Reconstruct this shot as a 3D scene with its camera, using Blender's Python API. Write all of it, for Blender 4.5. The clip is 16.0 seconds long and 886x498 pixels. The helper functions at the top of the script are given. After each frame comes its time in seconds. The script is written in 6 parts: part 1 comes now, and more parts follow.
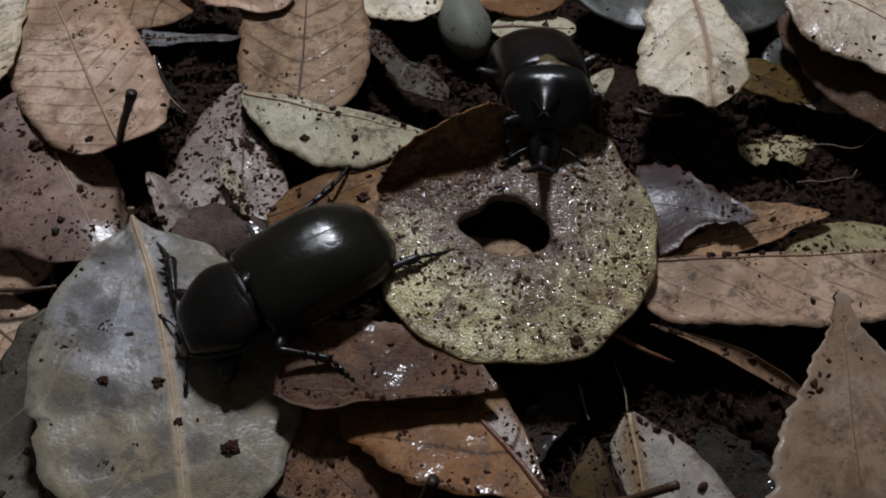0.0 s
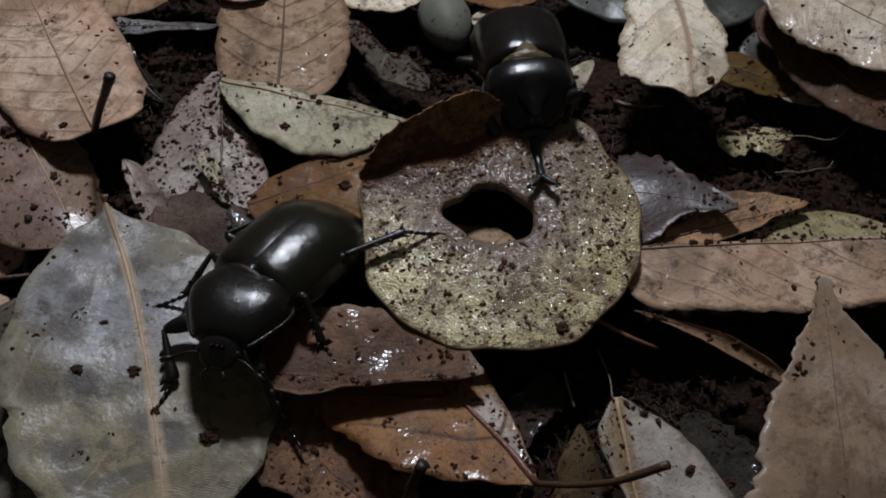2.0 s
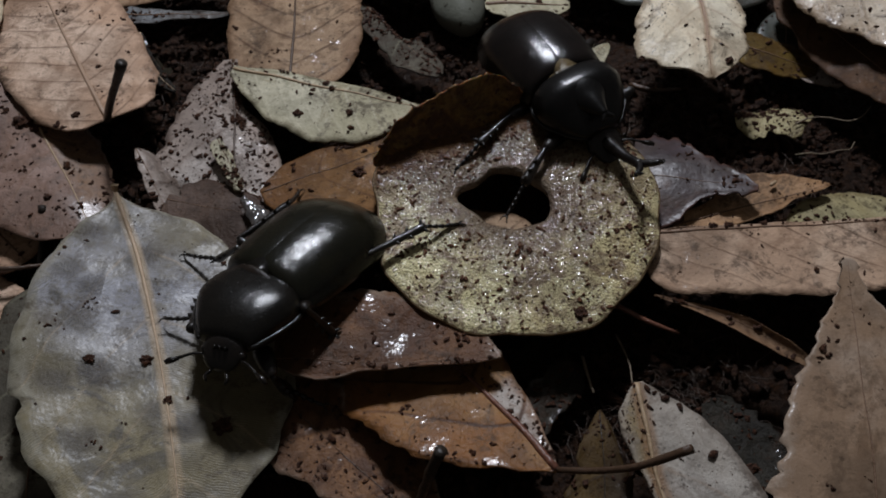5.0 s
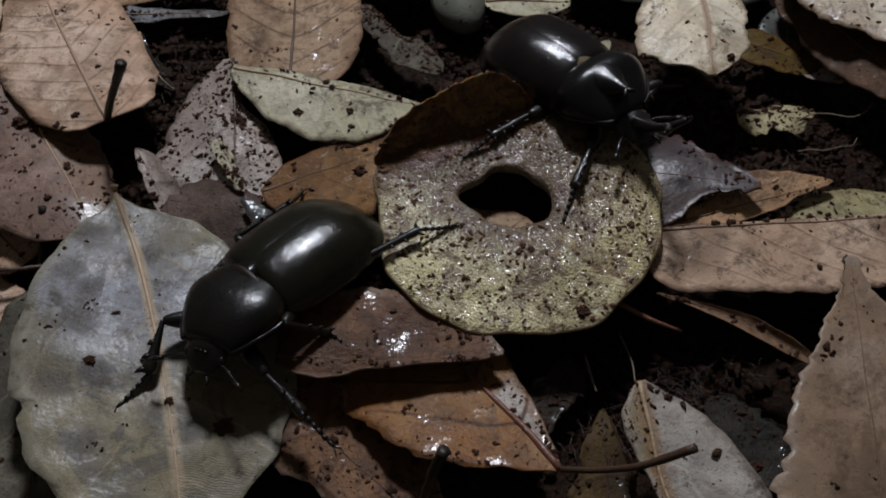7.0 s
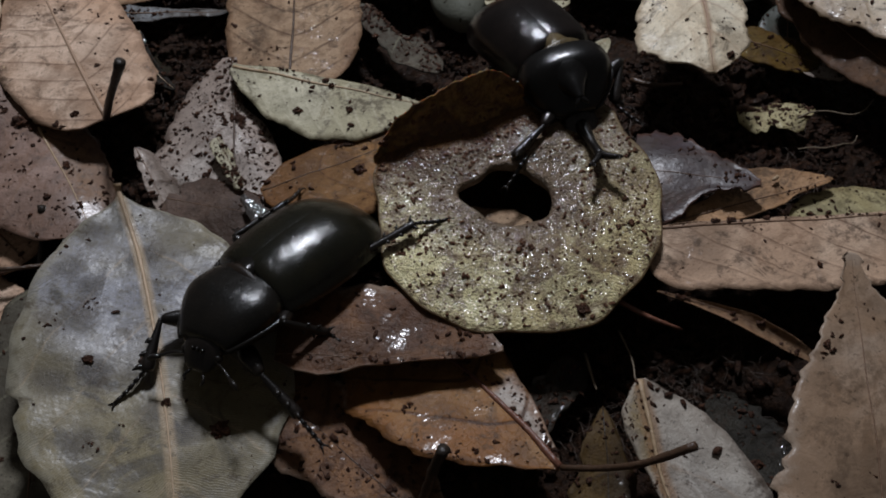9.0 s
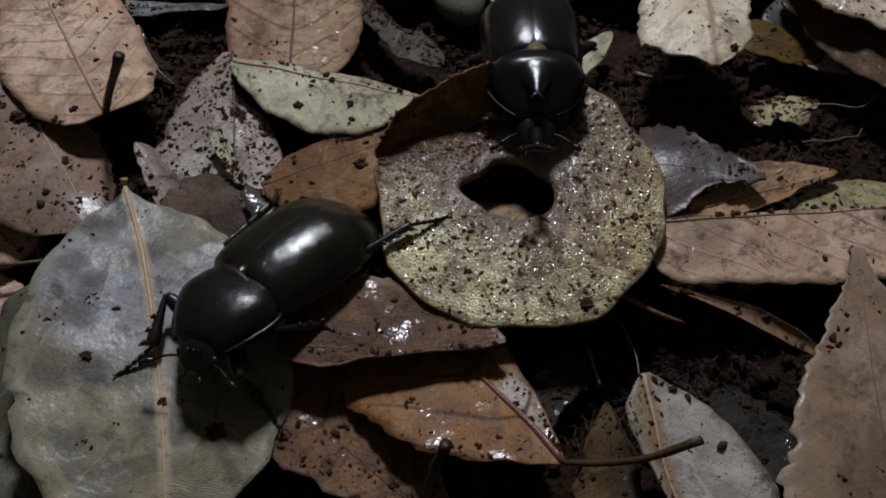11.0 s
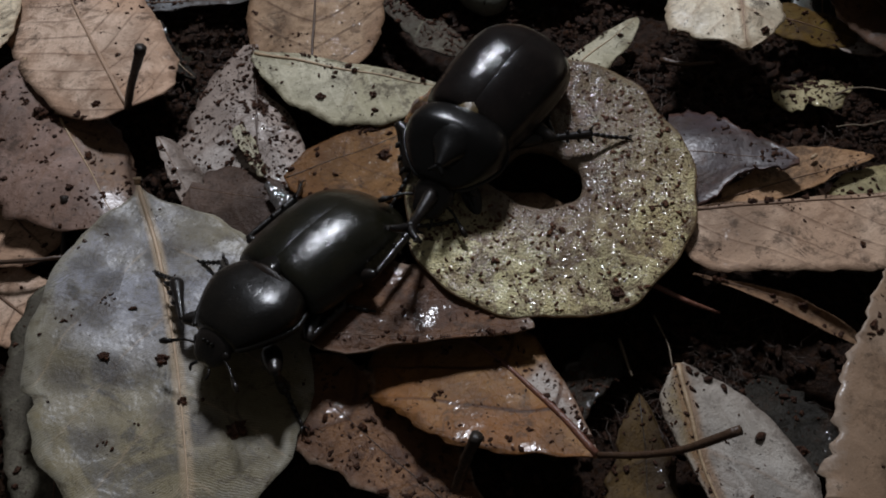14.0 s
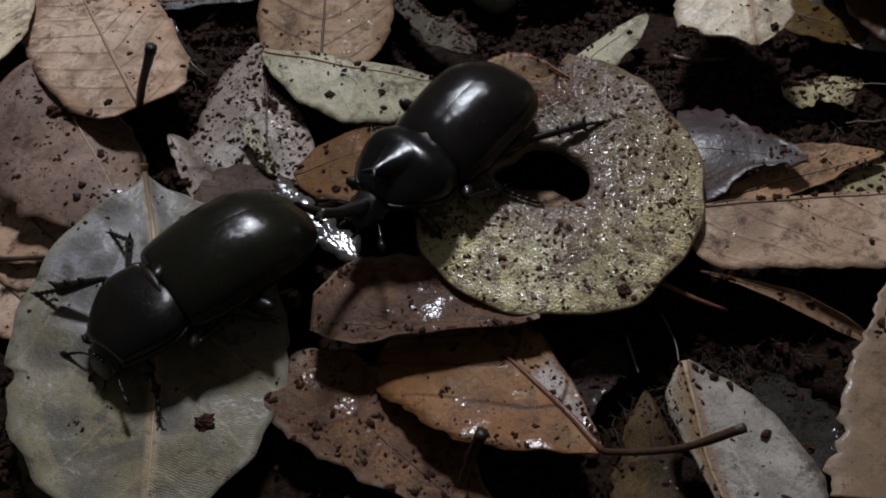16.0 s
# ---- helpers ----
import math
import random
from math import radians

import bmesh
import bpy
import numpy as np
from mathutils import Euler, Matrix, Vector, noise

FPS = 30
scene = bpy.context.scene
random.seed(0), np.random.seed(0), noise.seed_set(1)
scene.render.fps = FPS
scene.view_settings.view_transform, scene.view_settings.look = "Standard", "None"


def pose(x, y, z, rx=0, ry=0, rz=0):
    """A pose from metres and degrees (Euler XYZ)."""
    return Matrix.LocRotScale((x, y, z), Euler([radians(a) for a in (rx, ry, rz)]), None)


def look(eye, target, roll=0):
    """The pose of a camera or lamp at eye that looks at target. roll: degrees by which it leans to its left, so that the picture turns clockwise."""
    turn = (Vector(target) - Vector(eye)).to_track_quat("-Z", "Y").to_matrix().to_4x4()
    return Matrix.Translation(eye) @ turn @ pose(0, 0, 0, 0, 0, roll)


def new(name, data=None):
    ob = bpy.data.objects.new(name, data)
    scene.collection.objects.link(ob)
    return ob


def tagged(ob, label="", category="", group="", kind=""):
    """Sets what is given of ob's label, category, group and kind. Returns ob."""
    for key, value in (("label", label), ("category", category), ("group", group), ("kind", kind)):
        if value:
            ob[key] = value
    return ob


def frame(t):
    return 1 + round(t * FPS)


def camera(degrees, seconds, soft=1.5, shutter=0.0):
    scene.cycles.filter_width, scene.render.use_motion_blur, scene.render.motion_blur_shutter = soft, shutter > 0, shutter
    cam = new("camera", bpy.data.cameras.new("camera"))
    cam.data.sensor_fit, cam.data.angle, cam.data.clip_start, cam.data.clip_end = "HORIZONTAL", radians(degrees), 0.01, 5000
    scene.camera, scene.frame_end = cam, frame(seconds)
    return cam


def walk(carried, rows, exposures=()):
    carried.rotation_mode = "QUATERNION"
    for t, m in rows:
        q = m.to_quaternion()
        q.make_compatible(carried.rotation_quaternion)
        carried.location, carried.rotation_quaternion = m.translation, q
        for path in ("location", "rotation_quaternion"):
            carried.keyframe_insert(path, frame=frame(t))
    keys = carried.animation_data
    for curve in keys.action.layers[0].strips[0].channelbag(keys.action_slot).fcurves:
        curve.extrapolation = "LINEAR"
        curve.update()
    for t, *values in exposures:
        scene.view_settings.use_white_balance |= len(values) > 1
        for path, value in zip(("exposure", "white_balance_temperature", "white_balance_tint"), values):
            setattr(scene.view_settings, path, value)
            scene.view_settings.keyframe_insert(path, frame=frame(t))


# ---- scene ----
cam = camera(55.2, 16.0, soft=1.9)
PATH = [
    (0, (0.00127, 0.00652, 0.14138), (-0.00027, 0.09515, 0.02037), -3.20),
    (0.5, (0.00055, 0.00655, 0.14074), (-0.00017, 0.09475, 0.01941), -2.89),
    (1, (-0.00175, 0.00634, 0.13997), (0.00175, 0.09402, 0.01831), -0.55),
    (1.5, (-0.00174, 0.00438, 0.13887), (0.00260, 0.09391, 0.01859), -0.06),
    (2, (-0.00236, 0.00419, 0.13830), (0.00235, 0.09376, 0.01807), 0.06),
    (2.5, (-0.00257, 0.00369, 0.13725), (0.00160, 0.09378, 0.01740), -0.28),
    (3, (-0.00266, 0.00394, 0.13647), (0.00110, 0.09373, 0.01637), -0.61),
    (3.5, (-0.00267, 0.00373, 0.13639), (0.00090, 0.09325, 0.01608), -0.79),
    (4, (-0.00254, 0.00390, 0.13703), (0.00087, 0.09278, 0.01624), -0.97),
    (4.5, (-0.00281, 0.00395, 0.13606), (-0.00010, 0.09288, 0.01529), -1.44),
    (7, (-0.00306, 0.00460, 0.13580), (-0.00081, 0.09305, 0.01467), -2.04),
    (7.5, (-0.00263, 0.00425, 0.13644), (-0.00015, 0.09275, 0.01536), -1.86),
    (8, (-0.00292, 0.00428, 0.13547), (-0.00021, 0.09301, 0.01456), -1.76),
    (8.5, (-0.00288, 0.00447, 0.13550), (-0.00062, 0.09305, 0.01447), -2.10),
    (11, (-0.00314, 0.00465, 0.13424), (-0.00116, 0.09279, 0.01288), -2.43),
    (11.5, (-0.00317, 0.00456, 0.13299), (-0.00229, 0.09290, 0.01177), -3.23),
    (12, (-0.00305, 0.00424, 0.13303), (-0.00234, 0.09276, 0.01194), -3.39),
    (12.5, (-0.00306, 0.00405, 0.13343), (-0.00257, 0.09269, 0.01243), -3.52),
    (13, (-0.00350, 0.00400, 0.13270), (-0.00323, 0.09269, 0.01173), -3.71),
    (13.5, (-0.00364, 0.00445, 0.13252), (-0.00380, 0.09279, 0.01129), -4.02),
    (14, (-0.00426, 0.00484, 0.13122), (-0.00589, 0.09323, 0.01004), -4.96),
    (14.5, (-0.00348, 0.00518, 0.13177), (-0.00624, 0.09301, 0.01020), -5.65),
    (15, (-0.00191, 0.00489, 0.13219), (-0.00585, 0.09288, 0.01078), -6.21),
    (15.5, (-0.00271, 0.00504, 0.13180), (-0.00673, 0.09273, 0.01017), -6.23),
    (16, (-0.00292, 0.00463, 0.13200), (-0.00728, 0.09242, 0.01045), -6.39),
]
walk(cam, [(t, look(eye, target, roll)) for t, eye, target, roll in PATH])

# ---- light ----
world = bpy.data.worlds.new("night")
scene.world = world
world.use_nodes = True
world.node_tree.nodes["Background"].inputs[0].default_value = (0.85, 0.82, 0.80, 1)
world.node_tree.nodes["Background"].inputs[1].default_value = 0.055


def torch(name, eye, target, watts, size, colour):
    data = bpy.data.lights.new(name, "AREA")
    data.shape, data.size, data.energy, data.color = "DISK", size, watts, colour
    data.spread = radians(150)
    ob = new(name, data)
    ob.matrix_world = look(eye, target)
    return ob


torch("torch", (0.005, 0.362, 0.368), (0.0, 0.09, 0.01), 0.95, 0.062, (0.925, 0.97, 1.075))
scene.view_settings.exposure = 0.0

# ---- materials ----
MM = 0.001


class Net:
    """A short way to write node trees."""

    def __init__(self, name):
        self.mat = bpy.data.materials.new(name)
        self.mat.use_nodes = True
        self.tree = self.mat.node_tree
        self.bsdf = self.tree.nodes["Principled BSDF"]

    def node(self, kind, links=None, operation="", feature="", data_type="", interpolation_type=""):
        n = self.tree.nodes.new(kind)
        if operation:
            n.operation = operation
        if feature:
            n.feature = feature
        if data_type:
            n.data_type = data_type
        if interpolation_type:
            n.interpolation_type = interpolation_type
        for k, v in (links or {}).items():
            self.put(n.inputs[k], v)
        return n

    def put(self, socket, v):
        if isinstance(v, bpy.types.NodeSocket):
            self.tree.links.new(v, socket)
        elif isinstance(v, tuple) and len(v) == 3 and socket.type == "RGBA":
            socket.default_value = (*v, 1)
        else:
            socket.default_value = v

    def math(self, op, a, b=0.0, c=0.0):
        return self.node("ShaderNodeMath", {0: a, 1: b, 2: c}, operation=op).outputs[0]

    def mix(self, f, a, b):
        n = self.node("ShaderNodeMix", data_type="RGBA")
        self.put(n.inputs[0], f)
        self.put(n.inputs[6], a)
        self.put(n.inputs[7], b)
        return n.outputs[2]

    def noise(self, scale, detail=4, rough=0.6, vector=None, warp=0.0):
        n = self.node("ShaderNodeTexNoise", {"Scale": scale, "Detail": detail, "Roughness": rough, "Distortion": warp})
        if vector is not None:
            self.put(n.inputs["Vector"], vector)
        return n.outputs["Fac"]

    def step(self, v, lo, hi, a=0.0, b=1.0):
        n = self.node("ShaderNodeMapRange", {0: v, 1: lo, 2: hi, 3: a, 4: b}, interpolation_type="SMOOTHSTEP")
        return n.outputs[0]

    def coords(self):
        return self.node("ShaderNodeTexCoord").outputs["Object"]

    def moved(self):
        """Object coordinates, shifted at random from object to object."""
        shift = self.node("ShaderNodeObjectInfo").outputs["Random"]
        n = self.node("ShaderNodeVectorMath", {0: self.coords()}, operation="ADD")
        self.put(n.inputs[1], self.math("MULTIPLY", shift, 7.0))
        return n.outputs[0]

    def bump(self, height, strength=0.5, distance=0.0005, after=None):
        n = self.node("ShaderNodeBump", {"Height": height, "Strength": strength, "Distance": distance})
        if after is not None:
            self.put(n.inputs["Normal"], after)
        return n.outputs[0]

    def done(self, colour, rough, normal=None, coat=0.0, coat_rough=0.1, spec=0.5, film=None):
        for k, v in (("Base Color", colour), ("Roughness", rough), ("Coat Weight", coat), ("Coat Roughness", coat_rough), ("Specular IOR Level", spec)):
            self.put(self.bsdf.inputs[k], v)
        if normal is not None:
            self.put(self.bsdf.inputs["Normal"], normal)
            self.put(self.bsdf.inputs["Coat Normal"], normal if film is None else film)
        return self.mat


def leaf_material(name, pale, dark, stain, vein, rough=0.62, spacing=6.0, slope=0.75, stains=0.5, wet=0.0, vein_amount=0.6, shine=0.0, spec=0.15, streak=0.25, fade=None, relief=1.0, edge=None, smear=0.7, other=None, band=0.0, wax=0.09, skin=1.0, damp=(0.42, 0.58), stria=0.0, browned=0.55, vein_size=1.0, bruise=0.0):
    """A dead leaf: blade in two tones, stains and browned margin, side veins from the midrib, fine grain; waxy or wet in places."""
    n = Net(name)
    sep = n.node("ShaderNodeSeparateXYZ", {0: n.node("ShaderNodeUVMap").outputs[0]})
    u, v = sep.outputs[0], sep.outputs[1]
    rim = n.node("ShaderNodeAttribute")
    rim.attribute_name = "rim"
    at = n.moved()
    av = n.math("ABSOLUTE", v)
    wob = n.math("MULTIPLY", n.math("SUBTRACT", n.noise(120, 2, 0.5, at), 0.5), 0.3)
    bow = n.math("MULTIPLY", n.math("POWER", av, 1.25), slope * 10)
    phase = n.math("ADD", n.math("DIVIDE", n.math("SUBTRACT", n.math("MULTIPLY", u, 10.0), bow), spacing), wob)
    tri = n.math("ABSOLUTE", n.math("SUBTRACT", n.math("FRACT", phase), 0.5))
    broken = n.step(n.noise(300, 3, 0.6, at), 0.3, 0.55, 0.35, 1.0)
    line = n.math("MULTIPLY", n.step(tri, 0.5 - 0.42 * vein_size / spacing, 0.5 - 0.08 * vein_size / spacing), broken)
    soft = n.step(tri, 0.5 - 1.1 / spacing, 0.5)
    cross = n.math("ABSOLUTE", n.math("SUBTRACT", n.math("FRACT", n.math("ADD", n.math("MULTIPLY", av, 7.0), n.math("MULTIPLY", n.noise(420, 3, 0.6, at), 3.0))), 0.5))
    mesh = n.step(cross, 0.42, 0.5)
    big = n.noise(30, 5, 0.6, at, 0.8)
    patch = n.noise(80, 6, 0.7, at, 1.2)
    mid = n.noise(330, 5, 0.68, at)
    fine = n.noise(2800, 4, 0.65, at)
    lines = n.node("ShaderNodeVectorMath", {0: n.node("ShaderNodeUVMap").outputs[0], 1: (14.0, 90.0, 1.0)}, operation="MULTIPLY").outputs[0]
    brush = n.noise(2.2, 4, 0.6, lines)
    colour = n.mix(n.step(big, 0.40, 0.60), pale, dark)
    if other:
        # one side of the midrib keeps another colour up to a length from the base
        tone, way, reach = other
        side = n.math("MULTIPLY", n.step(n.math("MULTIPLY", v, way), 0.0, 0.03), n.step(n.math("ADD", u, n.math("MULTIPLY", big, 0.8)), reach + 0.6, reach + 0.4))
        colour = n.mix(side, colour, tone)
    if fade:
        colour = n.mix(n.math("MULTIPLY", n.step(n.math("ADD", u, n.math("MULTIPLY", big, 2.0)), *fade), 0.8), colour, dark)
    colour = n.mix(n.math("MULTIPLY", n.step(patch, 0.50, 0.62), stains), colour, stain)
    cloud = n.noise(55, 4, 0.55, at, 0.6)
    colour = n.mix(n.math("MULTIPLY", n.step(cloud, 0.46, 0.66), 0.72), colour, tuple(c * 0.45 for c in dark))
    colour = n.mix(n.math("MULTIPLY", n.step(mid, 0.46, 0.70), 0.7), colour, tuple(c * 0.5 for c in dark))
    colour = n.mix(n.math("MULTIPLY", n.step(brush, 0.45, 0.75), streak), colour, tuple(c * 0.65 for c in dark))
    colour = n.mix(n.math("MULTIPLY", n.math("MULTIPLY", soft, broken), 0.10), colour, vein)
    colour = n.mix(n.math("MULTIPLY", line, vein_amount), colour, vein)
    colour = n.mix(n.math("MULTIPLY", mesh, 0.09), colour, vein)
    if bruise:
        # soft dark round spots
        cell = n.node("ShaderNodeTexVoronoi", {"Vector": n.node("ShaderNodeUVMap").outputs[0], "Scale": 0.95, "Randomness": 1.0}, feature="F1")
        cell.voronoi_dimensions = "2D"
        ring = n.step(n.math("ADD", cell.outputs["Distance"], n.math("MULTIPLY", n.noise(260, 4, 0.6, at), 0.45)), 0.66, 0.30)
        pick = n.step(n.node("ShaderNodeSeparateXYZ", {0: cell.outputs["Color"]}).outputs[0], 0.40, 0.60)
        colour = n.mix(n.math("MULTIPLY", n.math("MULTIPLY", ring, pick), bruise), colour, (0.045, 0.042, 0.055))
    if band:
        colour = n.mix(n.math("MULTIPLY", n.step(n.math("ADD", av, n.math("MULTIPLY", mid, 0.05)), band, band * 0.45), 0.75), colour, vein)
    flank = n.math("MULTIPLY", n.step(n.math("ADD", rim.outputs["Fac"], n.math("MULTIPLY", n.math("SUBTRACT", big, 0.5), 1.1)), 0.42, 0.98), browned)
    colour = n.mix(flank, colour, dark)
    margin = n.math("MULTIPLY", n.step(n.math("ADD", rim.outputs["Fac"], n.math("MULTIPLY", n.math("SUBTRACT", mid, 0.5), 0.5)), 0.84, 1.02), 0.6)
    colour = n.mix(margin, colour, edge or tuple(c * 0.6 for c in stain))
    colour = n.mix(n.math("MULTIPLY", n.step(fine, 0.3, 0.7), 0.30), colour, tuple(c * 0.6 for c in dark))
    pores = n.step(n.noise(900, 3, 0.6, at), 0.64, 0.68)
    colour = n.mix(n.math("MULTIPLY", pores, 0.6), colour, tuple(c * 0.22 for c in dark))
    film_of_dirt = n.math("MULTIPLY", n.step(n.noise(115, 6, 0.72, at, 0.9), 0.51, 0.62), n.step(n.noise(700, 4, 0.7, at), 0.35, 0.6))
    colour = n.mix(n.math("MULTIPLY", film_of_dirt, smear), colour, (0.045, 0.027, 0.017))
    height = n.math("ADD", n.math("MULTIPLY", soft, 0.16), n.math("ADD", n.math("MULTIPLY", mid, 0.9), n.math("ADD", n.math("MULTIPLY", fine, 0.25), n.math("ADD", n.math("MULTIPLY", mesh, 0.08), n.math("MULTIPLY", patch, 0.7)))))
    if stria:
        # fine parallel lines slanting from the midrib
        slant = n.math("ADD", n.math("MULTIPLY", n.math("SUBTRACT", n.math("MULTIPLY", u, 10.0), n.math("MULTIPLY", av, 4.5)), 2.6), n.math("MULTIPLY", n.noise(160, 3, 0.55, at), 7.0))
        hatch = n.math("ABSOLUTE", n.math("SUBTRACT", n.math("FRACT", slant), 0.5))
        colour = n.mix(n.math("MULTIPLY", n.step(hatch, 0.2, 0.45), stria), colour, tuple(c * 0.45 for c in dark))
        height = n.math("ADD", height, n.math("MULTIPLY", hatch, 0.22))
    r = n.math("ADD", rough - 0.10, n.math("MULTIPLY", mid, 0.22))
    r = n.math("SUBTRACT", r, n.math("MULTIPLY", n.step(n.noise(75, 3, 0.55, at), 0.42, 0.62), shine))
    coat = n.math("MULTIPLY", n.step(n.noise(170, 4, 0.6, at), *damp), wet)
    if bruise:
        coat = n.math("MULTIPLY", coat, n.math("SUBTRACT", 1.0, n.math("MULTIPLY", ring, pick)))
    film = n.bump(n.math("ADD", n.noise(420, 2, 0.5, at), n.math("MULTIPLY", n.noise(1300, 1, 0.5, at), 0.3)), 1.0, 0.0006 * skin)
    return n.done(colour, r, n.bump(height, 0.75 * relief, 0.0006), coat=coat, coat_rough=wax, spec=spec, film=film)


TAN = leaf_material("tan_leaf", (0.79, 0.59, 0.45), (0.56, 0.36, 0.24), (0.22, 0.12, 0.068), (0.10, 0.05, 0.028), 0.62, 6.5, stains=0.65, vein_amount=0.6, wet=0.1)
PINK = leaf_material("grey_brown_leaf", (0.43, 0.295, 0.185), (0.27, 0.155, 0.085), (0.155, 0.08, 0.045), (0.075, 0.036, 0.02), 0.55, 8.0, stains=0.6, vein_amount=0.8, vein_size=1.3, wet=0.3, damp=(0.57, 0.63))
ROSE = leaf_material("rosy_brown_leaf", (0.70, 0.52, 0.38), (0.52, 0.345, 0.23), (0.21, 0.12, 0.07), (0.13, 0.07, 0.042), 0.55, 9.0, 1.4, stains=0.6, vein_amount=0.75, wet=0.5, damp=(0.55, 0.66), wax=0.2, skin=0.6)
APRICOT = leaf_material("orange_tan_leaf", (0.72, 0.46, 0.27), (0.50, 0.28, 0.14), (0.22, 0.11, 0.05), (0.20, 0.10, 0.05), 0.5, 7.0, stains=0.5, vein_amount=0.3, wet=0.5, wax=0.2, skin=0.5)
LEMON = leaf_material("dull_yellow_leaf", (0.60, 0.53, 0.32), (0.42, 0.35, 0.18), (0.18, 0.12, 0.04), (0.50, 0.44, 0.24), 0.5, 6.0, stains=0.55, wet=0.2)
SAW = leaf_material("plain_brown_leaf", (0.46, 0.35, 0.265), (0.34, 0.225, 0.145), (0.18, 0.105, 0.06), (0.17, 0.10, 0.06), 0.45, 17.0, 0.9, stains=0.6, vein_amount=0.15, wet=0.45, wax=0.24, skin=0.3, smear=0.4, streak=0.15, relief=0.45, edge=(0.42, 0.34, 0.27))
PALE = leaf_material("pale_leaf", (0.94, 0.85, 0.67), (0.84, 0.70, 0.50), (0.34, 0.19, 0.085), (0.34, 0.20, 0.12), 0.5, 8.0, stains=0.45, shine=0.18, vein_amount=0.4, band=0.13, wet=0.15, wax=0.28, skin=0.5)
SHINY = leaf_material("pale_shiny_leaf", (0.80, 0.68, 0.52), (0.58, 0.43, 0.29), (0.30, 0.16, 0.07), (0.30, 0.18, 0.10), 0.42, 9.0, stains=0.5, shine=0.1, vein_amount=0.3, wet=1.0, wax=0.22, skin=0.6, spec=0.6, damp=(0.36, 0.56))
CREAM = leaf_material("yellow_green_leaf", (0.66, 0.61, 0.455), (0.50, 0.45, 0.30), (0.20, 0.15, 0.07), (0.60, 0.55, 0.41), 0.55, 5.0, stains=0.6)
# blue-grey blade; its pale tone is lifted and blued to paint in some sheen
OLIVE = leaf_material("grey_olive_leaf", (0.335, 0.345, 0.41), (0.275, 0.228, 0.13), (0.045, 0.046, 0.06), (0.52, 0.38, 0.24), 0.42, 15.0, 0.9, stains=0.9, vein_amount=0.3, shine=0.05, spec=0.2, streak=0.4, fade=(3.0, 6.2), relief=0.5, edge=(0.42, 0.40, 0.33), smear=0.7, band=0.17, wet=0.22, wax=0.28, skin=0.26, stria=0.5, browned=0.25, damp=(0.3, 0.6), bruise=0.85)
GREY = leaf_material("grey_leaf", (0.64, 0.58, 0.53), (0.38, 0.30, 0.25), (0.10, 0.055, 0.035), (0.12, 0.07, 0.05), 0.5, 9.0, stains=0.45, shine=0.1, wet=0.3, smear=0.6)
PURPLE = leaf_material("purple_brown_leaf", (0.36, 0.235, 0.185), (0.22, 0.135, 0.10), (0.17, 0.08, 0.04), (0.26, 0.15, 0.09), 0.5, 9.0, wet=1.0, wax=0.26, skin=0.16, spec=0.3, vein_amount=0.35, damp=(0.36, 0.54), other=((0.27, 0.16, 0.09), -1.0, 9.0), band=0.05)
UMBER = leaf_material("umber_leaf", (0.135, 0.088, 0.065), (0.085, 0.052, 0.038), (0.07, 0.038, 0.022), (0.06, 0.035, 0.024), 0.5, 9.0, wet=0.2, wax=0.3, skin=0.5, vein_amount=0.2)
SLATE = leaf_material("slate_glossy_leaf", (0.075, 0.055, 0.062), (0.052, 0.032, 0.03), (0.13, 0.055, 0.028), (0.06, 0.04, 0.035), 0.4, 14.0, vein_amount=0.2, wet=0.32, wax=0.30, skin=0.35, spec=0.2, relief=0.4, edge=(0.12, 0.05, 0.03), damp=(0.30, 0.55))
STRIP = leaf_material("bluish_strip_leaf", (0.34, 0.36, 0.38), (0.14, 0.13, 0.12), (0.08, 0.06, 0.05), (0.10, 0.08, 0.06), 0.45, 9.0, stains=0.6, wet=0.5, wax=0.25, skin=0.4, fade=(1.2, 2.2))
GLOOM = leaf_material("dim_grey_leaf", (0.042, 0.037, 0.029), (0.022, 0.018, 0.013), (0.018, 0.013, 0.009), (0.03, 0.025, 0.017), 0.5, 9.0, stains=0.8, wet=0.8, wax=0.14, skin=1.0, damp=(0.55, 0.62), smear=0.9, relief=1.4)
DUSK = leaf_material("dusky_brown_leaf", (0.17, 0.088, 0.042), (0.10, 0.05, 0.025), (0.05, 0.022, 0.01), (0.05, 0.022, 0.012), 0.55, 11.0, stains=0.6, wet=0.1)
OCHRE = leaf_material("dark_yellow_leaf", (0.30, 0.20, 0.035), (0.13, 0.07, 0.014), (0.06, 0.03, 0.01), (0.09, 0.05, 0.014), 0.55, 9.0, stains=0.6, wet=0.2)
LEATHER = leaf_material("dark_smooth_leaf", (0.075, 0.078, 0.062), (0.045, 0.048, 0.038), (0.03, 0.03, 0.022), (0.09, 0.09, 0.07), 0.4, 12.0, vein_amount=0.15, wet=0.5, wax=0.34, skin=0.15, relief=0.3)
AMBER = leaf_material("orange_brown_leaf", (0.29, 0.145, 0.048), (0.17, 0.076, 0.024), (0.08, 0.03, 0.011), (0.07, 0.03, 0.012), 0.55, 12.0, spec=0.14, wet=0.05)
